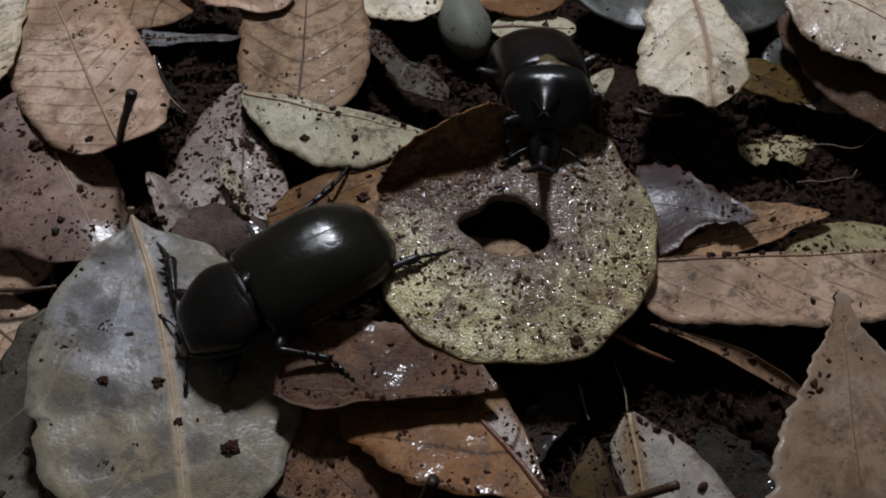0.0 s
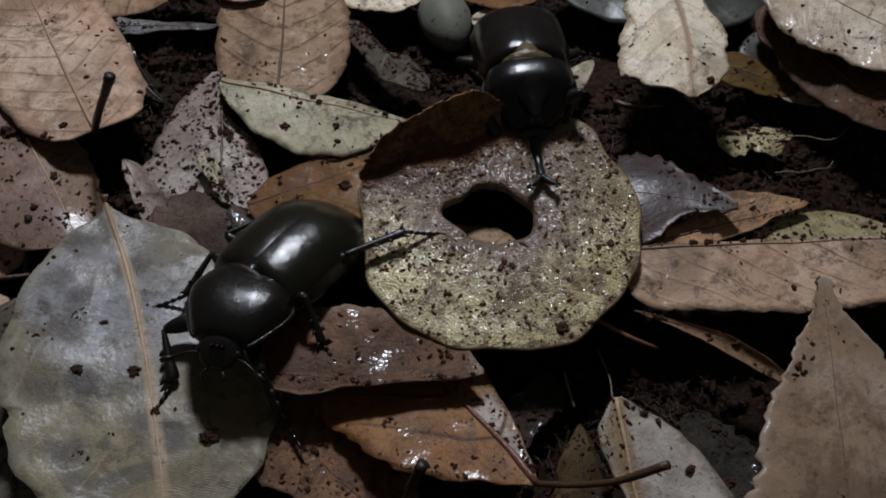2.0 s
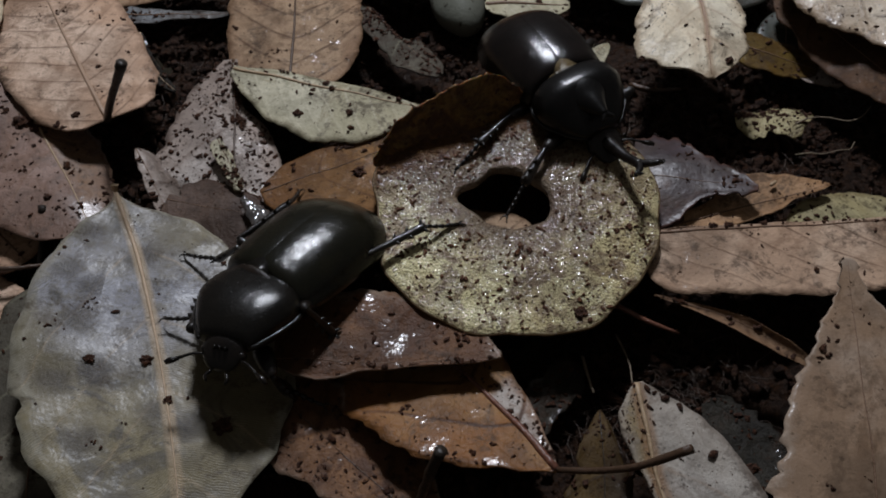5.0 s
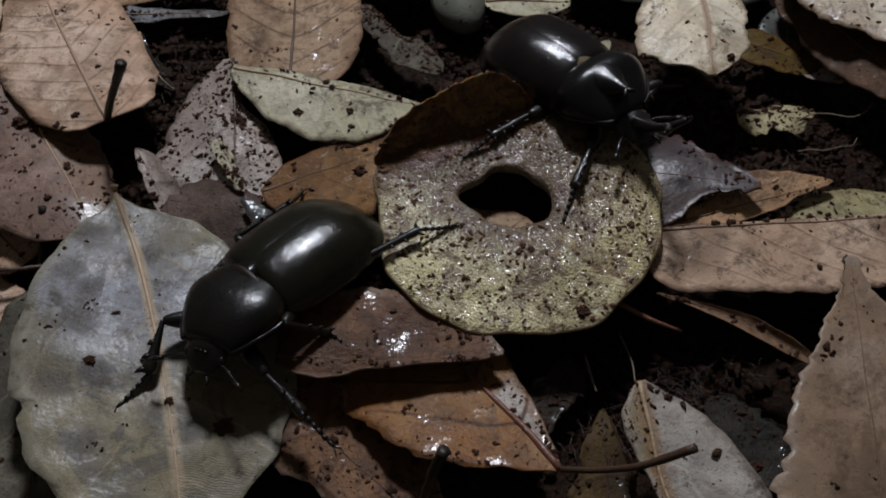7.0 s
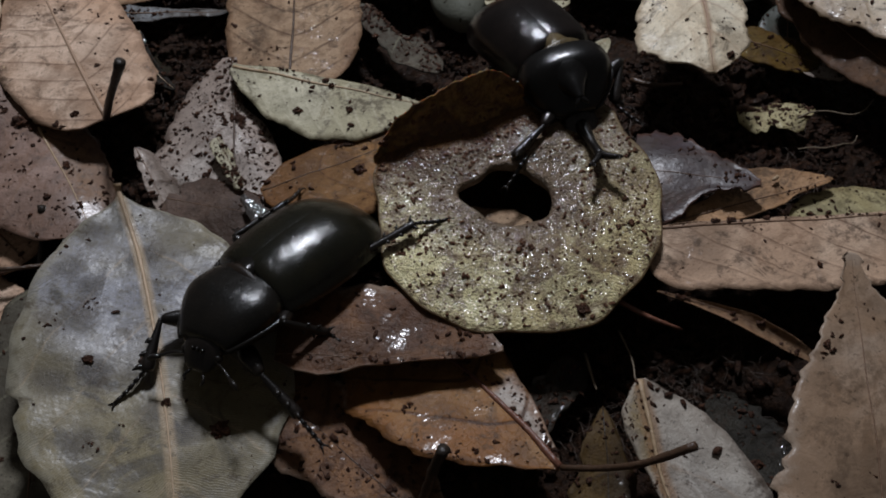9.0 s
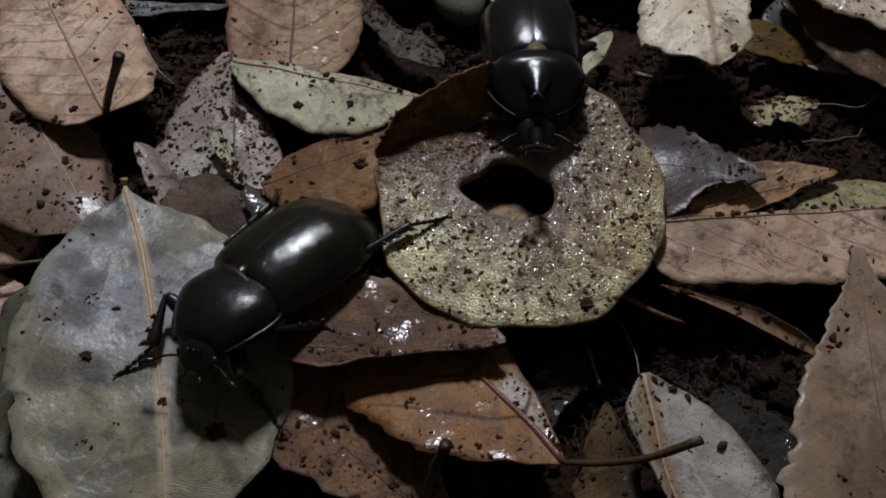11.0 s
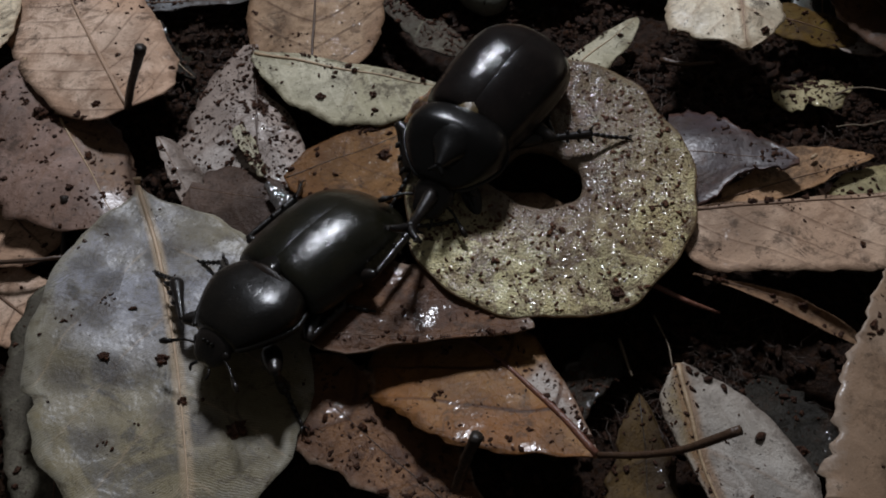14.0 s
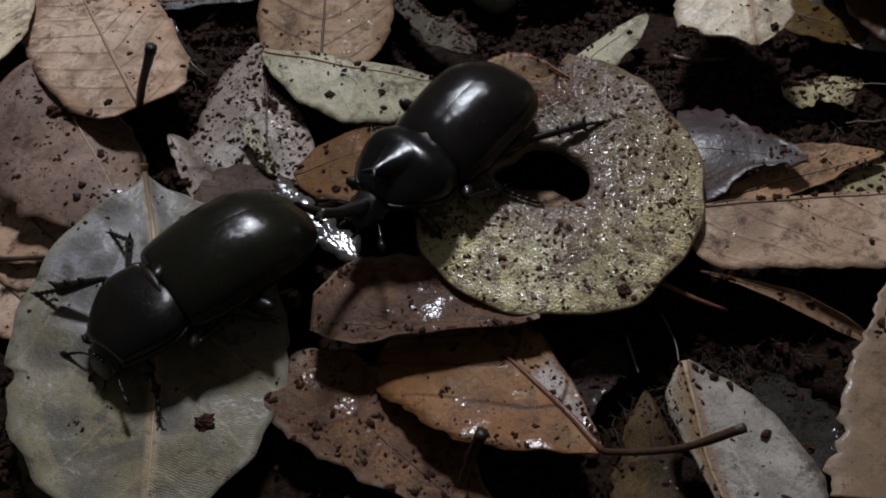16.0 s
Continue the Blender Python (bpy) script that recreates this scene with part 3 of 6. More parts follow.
def loose_soil():
    """Crumbs all over the bare soil."""
    rng = random.Random(5)
    pieces = []
    for _ in range(46000):
        x, y = rng.uniform(-110, 115), rng.uniform(45, 205)
        if noise.noise((x * 0.05, y * 0.05, 30.0)) < -0.25:
            continue
        s = 0.13 + 0.95 * rng.random() ** 5.5
        pieces.append(lump(rng, (x, y, soil_height(x, y) + 0.35 + s * 0.3 + 1.3 * rng.random() ** 3), s))
    for cx, cy, rx, ry in ((38, 134, 12, 9), (62, 113, 13, 7), (68, 128, 9, 7), (-48, 146, 10, 11), (37, 74, 10, 8), (-2, 140, 12, 8)):
        for _ in range(170):
            x, y = rng.gauss(cx, rx * 0.6), rng.gauss(cy, ry * 0.6)
            s = 0.45 + 1.3 * rng.random() ** 2.2
            pieces.append(lump(rng, (x, y, soil_height(x, y) + 0.4 * s + 0.6), s, 0.85))
    heap("soil_crumbs", "loose dark brown soil crumbs on the ground", "soil", pieces, EARTH)


loose_soil()

# ---- the dead leaves ----
leaf("dry tan leaf with fine brown side veins", TAN, (-64.9, 126.6, 18.0), (-102.3, 196.8, 17.0), 16.0, 14.3, -1.5, seed=1, wob=0.04, form=((0, 0.3, 0.5), (0.03, 0.52, 0.72), (0.12, 0.8, 0.94), (0.3, 0.98, 1), (0.5, 1, 0.97), (0.7, 0.88, 0.86), (0.87, 0.62, 0.6), (0.96, 0.34, 0.34), (1, 0.1, 0.1)), stalk_size=0.75, crumbs=90, jag=0.05, rib=RIB_TAN, rib_size=0.5, curl=-1.5, stalk=[(-60.4, 122.2, 27.0), (-56.0, 119.8, 35.0), (-54.4, 119.5, 38.0)])
leaf("dry brown leaf with dark midrib, veined", PINK, (-30.3, 136.3, 14.0), (-30.6, 201.6, 15.0), 14.5, 15.2, -0.0, seed=2, a=0.28, c=0.4, crumbs=60, jag=0.06, rib=STALK_BROWN, rib_size=0.36, stalk=[(-30.6, 135.8, 14.5)])
leaf("pale yellow-green leaf spotted with soil", CREAM, (-42.2, 141.6, 16.5), (-1.7, 128.4, 15.0), 2.0, 14.0, 7.5, seed=3, crumbs=80, rib=RIB_PALE, rib_size=0.42, jag=0.06, wob=0.03, form=((0, 0.5, 0.12), (0.12, 0.7, 0.45), (0.29, 1, 0.81), (0.53, 1, 0.97), (0.71, 0.9, 0.87), (0.87, 0.6, 0.52), (0.95, 0.3, 0.24), (1, 0.1, 0.08)))
leaf("light tan leaf with rounded edge", PALE, (-102.8, 138.4, 19.0), (-109.1, 190.3, 17.0), 13.3, 11.8, 0.4, seed=4, a=0.4, c=0.4, crumbs=40, jag=0.08)
leaf("purple-brown leaf with pale midrib and shiny bend", PURPLE, (-90.6, 145.9, 16.0), (-65.1, 103.5, 11.5), 9.6, 16.9, -13.1, seed=5, a=0.5, c=0.5, crumbs=240, rib=RIB_PALE, rib_size=0.4, curl=-4.5)
leaf("tan leaf with fine parallel veins", TAN, (-96.0, 118.0, 8.0), (-78.6, 100.3, 8.0), 6.6, 9.8, 3.8, seed=6, a=0.4, c=0.4, crumbs=40)
leaf("brown leaf flat on the soil", TAN, (-94.0, 99.1, 5.0), (-76.9, 84.6, 5.0), 6.9, 7.1, 0.0, seed=7, a=0.4, c=0.4, crumbs=40)
big_leaf = leaf("large oval grey-olive leaf with pale midrib", OLIVE, (-61.0, 111.6, 14.0), (-40.3, 45.8, 12.0), 21.9, 23.0, -11.8, seed=8, form=((0, 0.01, 0.01), (0.025, 0.035, 0.035), (0.06, 0.13, 0.13), (0.1, 0.34, 0.34), (0.16, 0.56, 0.55), (0.27, 0.78, 0.78), (0.42, 0.95, 0.95), (0.56, 1, 1), (0.72, 0.93, 0.93), (0.86, 0.72, 0.72), (0.95, 0.42, 0.42), (1, 0.08, 0.08)), crumbs=60, rib=RIB_DULL, rib_size=0.48, stalk_mat=RIB_PALE, stalk_size=0.6, jag=0.03, curl=0.3, bites=((0.6, 1, 1.6),), wob=0.02, sway=-2, stalk=[(-60.9, 112.2, 15.0)])
leaf("dull grey-brown leaf on dark soil", MOSS, (-73.4, 94.2, 9.0), (-67.7, 50.8, 6.0), 6.6, 9.6, -5.2, seed=9, a=0.4, c=0.4, crumbs=60)
leaf("grey leaf half covered in soil", GREY, (-43.0, 147.5, 14.0), (-39.0, 103.5, 10.0), 9.0, 17.0, -1.3, seed=10, crumbs=900, rib=STALK_BROWN, rib_size=0.4, fold=-1.5, jag=0.08, wob=0.04, form=((0, 0.1, 0.12), (0.2, 0.1, 0.58), (0.3, 0.2, 0.72), (0.45, 0.75, 0.86), (0.58, 0.95, 1), (0.72, 1, 0.86), (0.85, 0.55, 0.6), (1, 0.1, 0.2)))
leaf("curled lilac-grey fragment of leaf", GREY, (-59.6, 121.8, 14.5), (-52.0, 107.5, 10.0), 3.6, 2.0, -12.0, seed=11, a=0.6, c=0.3, crumbs=20, rib_size=0.12, jag=0.3, curl=1.5)
leaf("dull dark brown leaf behind beetle", UMBER, (-53.0, 111.0, 11.0), (-30.0, 104.0, 11.5), 6.8, 11.0, 5.8, seed=12, crumbs=60, rib_size=0.1, jag=0.14, wob=0.05, form=((0, 0.3, 0.5), (0.1, 0.7, 0.8), (0.28, 1, 1), (0.6, 0.72, 1), (0.85, 0.4, 0.8), (1, 0.1, 0.3)))
leaf("orange-brown leaf under the fruit", AMBER, (-34.5, 109.5, 13.5), (10.0, 128.0, 13.0), 5.9, 14.0, 3.0, seed=13, crumbs=100, rib=STALK_BROWN, rib_size=0.12, jag=0.04, wob=0.04, form=((0, 0.1, 0.2), (0.05, 0.42, 0.5), (0.14, 0.82, 0.75), (0.29, 0.98, 0.95), (0.42, 1, 1), (0.6, 0.68, 1), (0.8, 0.5, 0.9), (1, 0.1, 0.2)))
leaf("long pale brown leaf with slanting veins", ROSE, (34.8, 95.8, 13.0), (102.2, 95.2, 14.0), 0.9, 15.2, -0.2, seed=14, a=0.16, c=0.3, crumbs=90, rib_size=0.3, jag=0.05, wob=0.06)
leaf("glossy purplish grey leaf with torn edge", SLATE, (36.0, 110.0, 13.2), (58.5, 103.0, 15.5), 12.0, 12.0, 3.0, seed=15, crumbs=60, rib_size=0.12, jag=0.22, teeth=0.7, curl=-2.0, thick=0.45, form=((0, 0.9, 0.95), (0.2, 1, 1), (0.37, 0.95, 0.9), (0.43, 0.88, 0.78), (0.49, 0.8, 0.5), (0.61, 0.62, 0.28), (0.75, 0.42, 0.24), (0.89, 0.25, 0.22), (1, 0.06, 0.1)))
leaf("orange-tan leaf with pointed tip", APRICOT, (41.7, 98.6, 11.0), (74.0, 105.8, 12.0), 7.3, 3.2, 5.5, seed=16, crumbs=40, rib_size=0.25, jag=0.15, wob=0.05, form=((0, 0.2, 0.3), (0.25, 0.4, 0.9), (0.5, 0.95, 1), (0.66, 0.98, 0.75), (0.76, 0.7, 0.3), (0.86, 0.4, 0.25), (0.95, 0.22, 0.2), (1, 0.05, 0.05)))
leaf("yellow-green leaf with dark spots", LEMON, (91.1, 98.9, 9.0), (64.5, 98.9, 9.0), 4.5, 6.8, 0.0, seed=17, a=0.5, c=0.5, crumbs=120, rib_size=0.3)
leaf("cream white dry leaf with brown midrib", PALE, (52.4, 166.2, 27.0), (53.5, 125.2, 22.0), 8.9, 14.0, -2.8, seed=18, crumbs=50, jag=0.14, rib=RIB_TAN, rib_size=0.45, sway=-1.6, bites=((0.9, 1, 3.4),), curl=-3, arch=2, form=((0, 0.05, 0.05), (0.2, 0.4, 0.45), (0.4, 0.7, 0.75), (0.62, 1, 0.98), (0.8, 0.95, 1), (0.9, 0.72, 0.9), (0.94, 0.5, 0.5), (1, 0.05, 0.05)))
leaf("pale shiny leaf with torn edge", SHINY, (78.6, 163.0, 25.0), (105.6, 133.4, 24.0), 21.6, 13.0, 6.6, seed=19, a=0.4, c=0.4, crumbs=90, jag=0.11, rib=RIB_PALE, rib_size=0.3, curl=-4)
leaf("dark brown leaf underneath a pale one", DUSK, (77.7, 158.5, 18.0), (96.3, 121.3, 16.0), 10.5, 7.6, 19.9, seed=20, a=0.4, c=0.4, crumbs=40, rib_size=0.15)
leaf("dark grey-green leaf with smooth edge", LEATHER, (32.7, 179.5, 14.0), (83.1, 169.4, 14.0), 14.6, 15.4, 1.9, seed=21, a=0.4, c=0.4, crumbs=30, jag=0.03, curl=-2)
leaf("small dull green leaf tip", LEATHER, (80.6, 157.9, 12.0), (77.0, 142.6, 10.0), 3.0, 5.9, 6.1, seed=22, a=0.5, c=0.5, crumbs=20, rib_size=0.2)
leaf("dark yellow-brown leaf in shade", OCHRE, (63.0, 148.5, 12.5), (83.0, 139.5, 10.0), 4.6, 5.0, 7.8, seed=23, a=0.5, c=0.5, crumbs=60, rib_size=0.25)
leaf("dull grey leaf piece in shade", GREY, (78.5, 141.5, 9.5), (91.5, 136.5, 9.5), 3.4, 4.0, 0.0, seed=46, a=0.4, c=0.6, crumbs=60, rib_size=0.1, jag=0.3)
leaf("small yellowish scrap of leaf", LEMON, (62.5, 128.6, 8.0), (78.4, 127.4, 8.5), 2.6, 6.4, 0.0, seed=24, crumbs=200, jag=0.4, rib_size=0.12, form=((0, 0.3, 0.3), (0.18, 0.6, 0.85), (0.35, 0.5, 1), (0.55, 1, 0.95), (0.75, 0.6, 0.75), (0.92, 0.3, 0.3), (1, 0.1, 0.1)))
leaf("brown-grey leaf with saw-toothed edge, pale tip", SAW, (57.0, 39.2, 18.0), (64.4, 80.6, 24.0), 14.0, 19.2, 6.0, seed=25, crumbs=12, teeth=0.9, jag=0.1, rib_size=0.16, curl=-3, wob=0.03, form=((0, 1, 0.8), (0.1, 1, 1), (0.3, 0.88, 1), (0.47, 0.76, 0.9), (0.56, 0.62, 0.75), (0.7, 0.44, 0.5), (0.78, 0.32, 0.34), (0.84, 0.2, 0.22), (0.9, 0.15, 0.14), (0.97, 0.12, 0.11), (0.99, 0.09, 0.08), (1, 0.04, 0.04)))
leaf("narrow curled brown leaf", PINK, (35.5, 82.8, 12.5), (59.0, 67.6, 12.0), 1.4, 1.9, 25.0, seed=26, form=((0, 0.1, 0.1), (0.2, 0.25, 0.3), (0.4, 0.55, 0.7), (0.6, 0.9, 1), (0.8, 1, 0.9), (0.93, 0.75, 0.5), (1, 0.2, 0.2)), crumbs=24, rib_size=0.12, sway=-1.6, jag=0.12, curl=1.6)
leaf("pale grey leaf with reddish midrib", SPLIT, (28.4, 64.6, 16.0), (31.5, 34.0, 13.5), 14.5, 4.2, 1.4, seed=27, crumbs=90, rib=RIB_PALE, rib_size=0.5, jag=0.04, wob=0.04, sway=0.8, form=((0, 0.06, 0.1), (0.06, 0.2, 0.45), (0.16, 0.46, 0.92), (0.25, 0.63, 0.95), (0.36, 0.79, 0.7), (0.5, 0.91, 0.4), (0.65, 1, 0.25), (0.85, 0.9, 0.2), (1, 0.3, 0.1)))
leaf("wet orange-brown leaf with long dark stalk", GOLD, (14.5, 51.3, 15.0), (-11.2, 86.0, 2.5), 18.8, 7.8, 6.0, seed=28, wob=0.03, form=((0, 0.02, 0.05), (0.1, 0.29, 0.25), (0.24, 0.64, 0.5), (0.36, 0.89, 0.7), (0.54, 0.99, 0.98), (0.73, 1, 1), (0.85, 0.85, 0.9), (0.93, 0.66, 0.7), (1, 0.35, 0.4)), crumbs=110, jag=0.08, rib=TWIG_RED, rib_size=0.7, stalk_mat=STALK_BROWN, stalk_size=0.5, arch=1.0, sway=1.5, stalk=[(19.4, 49.3, 19.0), (24.4, 47.7, 24.0), (30.2, 47.3, 30.0)])
leaf("wet brown leaf lying flat on soil", RUST, (-1.7, 42.1, 6.0), (-35.1, 73.4, 8.0), 9.6, 9.1, 5.0, seed=29, wob=0.04, form=((0, 0.1, 0.2), (0.15, 0.3, 0.6), (0.34, 0.53, 1), (0.5, 0.77, 1), (0.68, 0.97, 1), (0.85, 1, 0.9), (0.95, 0.75, 0.6), (1, 0.3, 0.3)), crumbs=260, rib=STALK_BROWN, rib_size=0.16, sway=1.0)
low_leaf = leaf("wet reddish brown leaf under the fruit", RUST, (-29.5, 72.2, 14.5), (8.0, 70.3, 14.5), 14.0, 3.6, 1.0, seed=30, crumbs=80, rib_size=0.08, sway=0.8, jag=0.1, wob=0.03, thick=0.4, form=((0, 0.4, 0.3), (0.1, 0.75, 0.8), (0.2, 0.95, 1), (0.4, 1, 0.4), (0.7, 0.85, 0.18), (0.9, 0.45, 0.2), (1, 0.05, 0.05)))
leaf("pinkish brown leaf seen through the fruit", PINK, (-4.0, 101.0, 10.6), (17.0, 98.0, 10.8), 6.0, 8.0, -2.0, seed=31, a=0.4, c=0.4, crumbs=24, rib_size=0.15)
leaf("olive-brown rotten leaf on soil", BROWN, (24.0, 65.0, 6.0), (21.0, 36.0, 7.0), 5.5, 6.5, 2.4, seed=32, a=0.9, c=0.3, crumbs=60, jag=0.25, rib_size=0.12, ripple=1.6)
leaf("pale bluish curled strip of leaf", STRIP, (-69.8, 163.6, 14.5), (-45.0, 164.6, 12.5), 2.7, 2.7, 6.0, seed=33, crumbs=40, rib_size=0.2, jag=0.12, form=((0, 0.3, 0.4), (0.08, 1, 1), (0.2, 0.75, 0.9), (0.5, 0.45, 0.6), (0.8, 0.35, 0.4), (1, 0.2, 0.2)))
# a cream strip; the dark MOSS colour paints in the shade it lies in
leaf("mottled cream strip of leaf on soil", MOSS, (-17.0, 171.0, 10.5), (1.5, 144.5, 9.0), 3.4, 6.4, -0.9, seed=34, crumbs=240, rib_size=0.15, jag=0.2, wob=0.05, form=((0, 0.5, 0.6), (0.28, 0.12, 0.72), (0.52, 0.15, 0.79), (0.65, 0.9, 0.9), (0.77, 1, 1), (0.91, 0.8, 0.6), (1, 0.2, 0.2)))
leaf("pale brown leaf end sticking out", PINK, (-85.2, 195.6, 12.0), (-60.1, 173.6, 12.0), 7.6, 12.1, 0.0, seed=35, a=0.4, c=0.4, crumbs=30)
leaf("plain dry tan leaf end", TAN, (-61.2, 188.2, 16.0), (-33.5, 173.0, 16.0), 4.6, 9.7, 0.0, seed=36, a=0.4, c=0.4, crumbs=20)
leaf("whitish dry leaf with soil specks", PALE, (-23.4, 181.4, 14.0), (2.5, 175.6, 12.0), 10.0, 9.7, 2.0, seed=37, a=0.4, c=0.5, crumbs=24)
leaf("reddish brown leaf behind stone", AMBER, (8.2, 181.8, 12.0), (30.9, 173.6, 12.0), 9.5, 8.8, 0.0, seed=38, a=0.4, c=0.5, crumbs=24)
leaf("pale leaf end beside the stone", CREAM, (12.9, 166.9, 10.0), (32.8, 165.6, 10.0), 5.3, 5.1, 0.0, seed=39, a=0.4, c=0.5, crumbs=24)
leaf("pale yellow leaf with pointed tip", CREAM, (14.0, 127.0, 12.0), (38.4, 147.9, 13.0), 2.3, 4.7, 6.8, seed=40, a=0.5, c=0.6, crumbs=24, rib=RIB_PALE, rib_size=0.3)
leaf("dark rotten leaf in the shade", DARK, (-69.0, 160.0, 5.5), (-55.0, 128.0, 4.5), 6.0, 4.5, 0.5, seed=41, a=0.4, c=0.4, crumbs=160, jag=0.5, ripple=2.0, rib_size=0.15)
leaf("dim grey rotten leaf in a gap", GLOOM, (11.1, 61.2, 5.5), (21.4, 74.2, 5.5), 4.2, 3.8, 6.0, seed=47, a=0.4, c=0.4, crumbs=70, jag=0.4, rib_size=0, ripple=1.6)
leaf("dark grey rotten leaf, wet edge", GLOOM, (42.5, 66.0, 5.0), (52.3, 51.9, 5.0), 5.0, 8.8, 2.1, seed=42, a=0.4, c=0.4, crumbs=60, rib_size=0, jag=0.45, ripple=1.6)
leaf("small yellowish strip of leaf", CREAM, (-43.5, 122.7, 15.0), (-38.1, 110.9, 13.0), 1.0, 2.0, -0.1, seed=43, a=0.25, c=0.35, crumbs=90, rib_size=0.1, jag=0.5, ripple=1.0)
# pale midrib colour stands in for a line of glint on the wet edge
leaf("thin dark rolled wet leaf, pale rib painted as a glint", GLOOM, (-65.7, 160.3, 12.0), (-56.2, 143.4, 9.5), 1.2, 2.2, 14.0, seed=44, a=0.4, c=0.5, crumbs=30, rib_size=0.22, rib=RIB_DULL, sway=1.6)
leaf("small yellow scrap of leaf", LEMON, (7.5, 64.2, 10.0), (12.4, 61.1, 10.0), 1.8, 1.7, 0.0, seed=45, a=0.5, c=0.5, crumbs=5, rib_size=0.15, jag=0.4)


# ---- fruit slice ----
FRUIT_AT = pose(0.0125, 0.1025, 0.0155, 5.5, 1.0, 0)


HINGE, HINGE_TURN = 17.1, 19.4      # the torn edge where the flap bends up: distance from the hole (mm) and direction


def fruit_outer(t):
    r = 27.0 + 1.5 * math.cos(2 * (t - 1.75)) + 0.9 * math.cos(3 * t + 0.6) + 0.5 * math.sin(5 * t + 1.0) + 0.35 * math.sin(9 * t) + 0.2 * math.sin(17 * t + 2) + 2.6 * math.exp(-((t - 0.80) / 0.33) ** 2)
    turn = t - math.radians(90 + HINGE_TURN)
    if abs(turn) < 1.2:
        along = -HINGE * math.tan(turn)
        cut = (HINGE + 1.0 + 0.5 * math.sin(along)) / math.cos(turn)
        open_edge = min(1.0, max(0.0, (along - 8.5) / 3.5))
        r = min(r, cut + 12 * open_edge)
    return r


def fruit_inner(t):
    """The hole: round, with a narrow point to one side."""
    return 6.5 + 0.5 * math.cos(2 * (t + 0.5)) + 0.35 * math.sin(3 * t + 2.6) + 3.2 * math.exp(-((t - 3.05) / 0.36) ** 2) + 0.15 * math.sin(7 * t)


def fruit_top(x, y):
    r = math.hypot(x, y)
    z = 2.0 + 0.8 * noise.noise((x * 0.1, y * 0.1, 3.0)) + 0.25 * noise.noise((x * 0.4, y * 0.4, 1.0)) + 0.07 * noise.noise((x * 1.3, y * 1.3, 8.0))
    return z - 0.5 * math.exp(-((r - 8) / 3.0) ** 2)


def fruit_flap(root):
    """The browned piece of the slice that stands up until the male treads it down; hinged on its x axis."""
    edge = ((-20.5, 0.6), (-18, 3.6), (-14.8, 6.6), (-8, 8.6), (0, 10.0), (4, 10.2), (7, 8.8), (10, 5.5), (12.5, 0.8))
    n, m = 70, 14
    verts, faces = [], []
    for side in (0, 1):
        for i in range(n + 1):
            x = -20.5 + 33.0 * i / n
            for (x0, h0), (x1, h1) in zip(edge, edge[1:]):
                if x <= x1 + 1e-6:
                    high = h0 + (h1 - h0) * (x - x0) / (x1 - x0)
                    break
            high += 0.5 * noise.noise((x * 0.5, 2.0, 1.0)) + 0.35 * noise.noise((x * 1.6, 5.0, 1.0))
            for k in range(m + 1):
                f = k / m
                z = 0.9 * f * f + 0.5 * noise.noise((x * 0.16, f * 2, 6.0)) * f - side * (1.4 - 0.85 * f)
                verts.append((x, -1.2 + (high + 1.2) * f - (0.1 if side else 0.0), z))
    w, half = m + 1, (n + 1) * (m + 1)
    for i in range(n):
        for k in range(m):
            q = i * w + k
            faces.append((q, q + w, q + w + 1, q + 1))
            faces.append((q + half, q + 1 + half, q + w + 1 + half, q + w + half))
        faces.append((i * w + m, (i + 1) * w + m, (i + 1) * w + m + half, i * w + m + half))
        faces.append((i * w, i * w + half, (i + 1) * w + half, (i + 1) * w))
    for i in (0, n):
        for k in range(m):
            q = (i * w + k, i * w + k + 1, i * w + k + 1 + half, i * w + k + half)
            faces.append(q if i == 0 else q[::-1])
    skin = part("flap", mesh_of("flap", verts, faces), FLAP, root, "dark amber upturned torn piece of the slice")
    rng = random.Random(77)
    bits = []
    for _ in range(230):
        place = verts[rng.randrange(w, half - w)]
        size = 0.1 + 0.5 * rng.random() ** 3.5
        bits.append(lump(rng, (place[0] + rng.gauss(0, 0.2), place[1] + rng.gauss(0, 0.3), place[2] + 0.1 * size), size, 0.6))
    heap("dirt_specks", "dark brown soil specks", "", bits, SPECK, skin)
    return skin


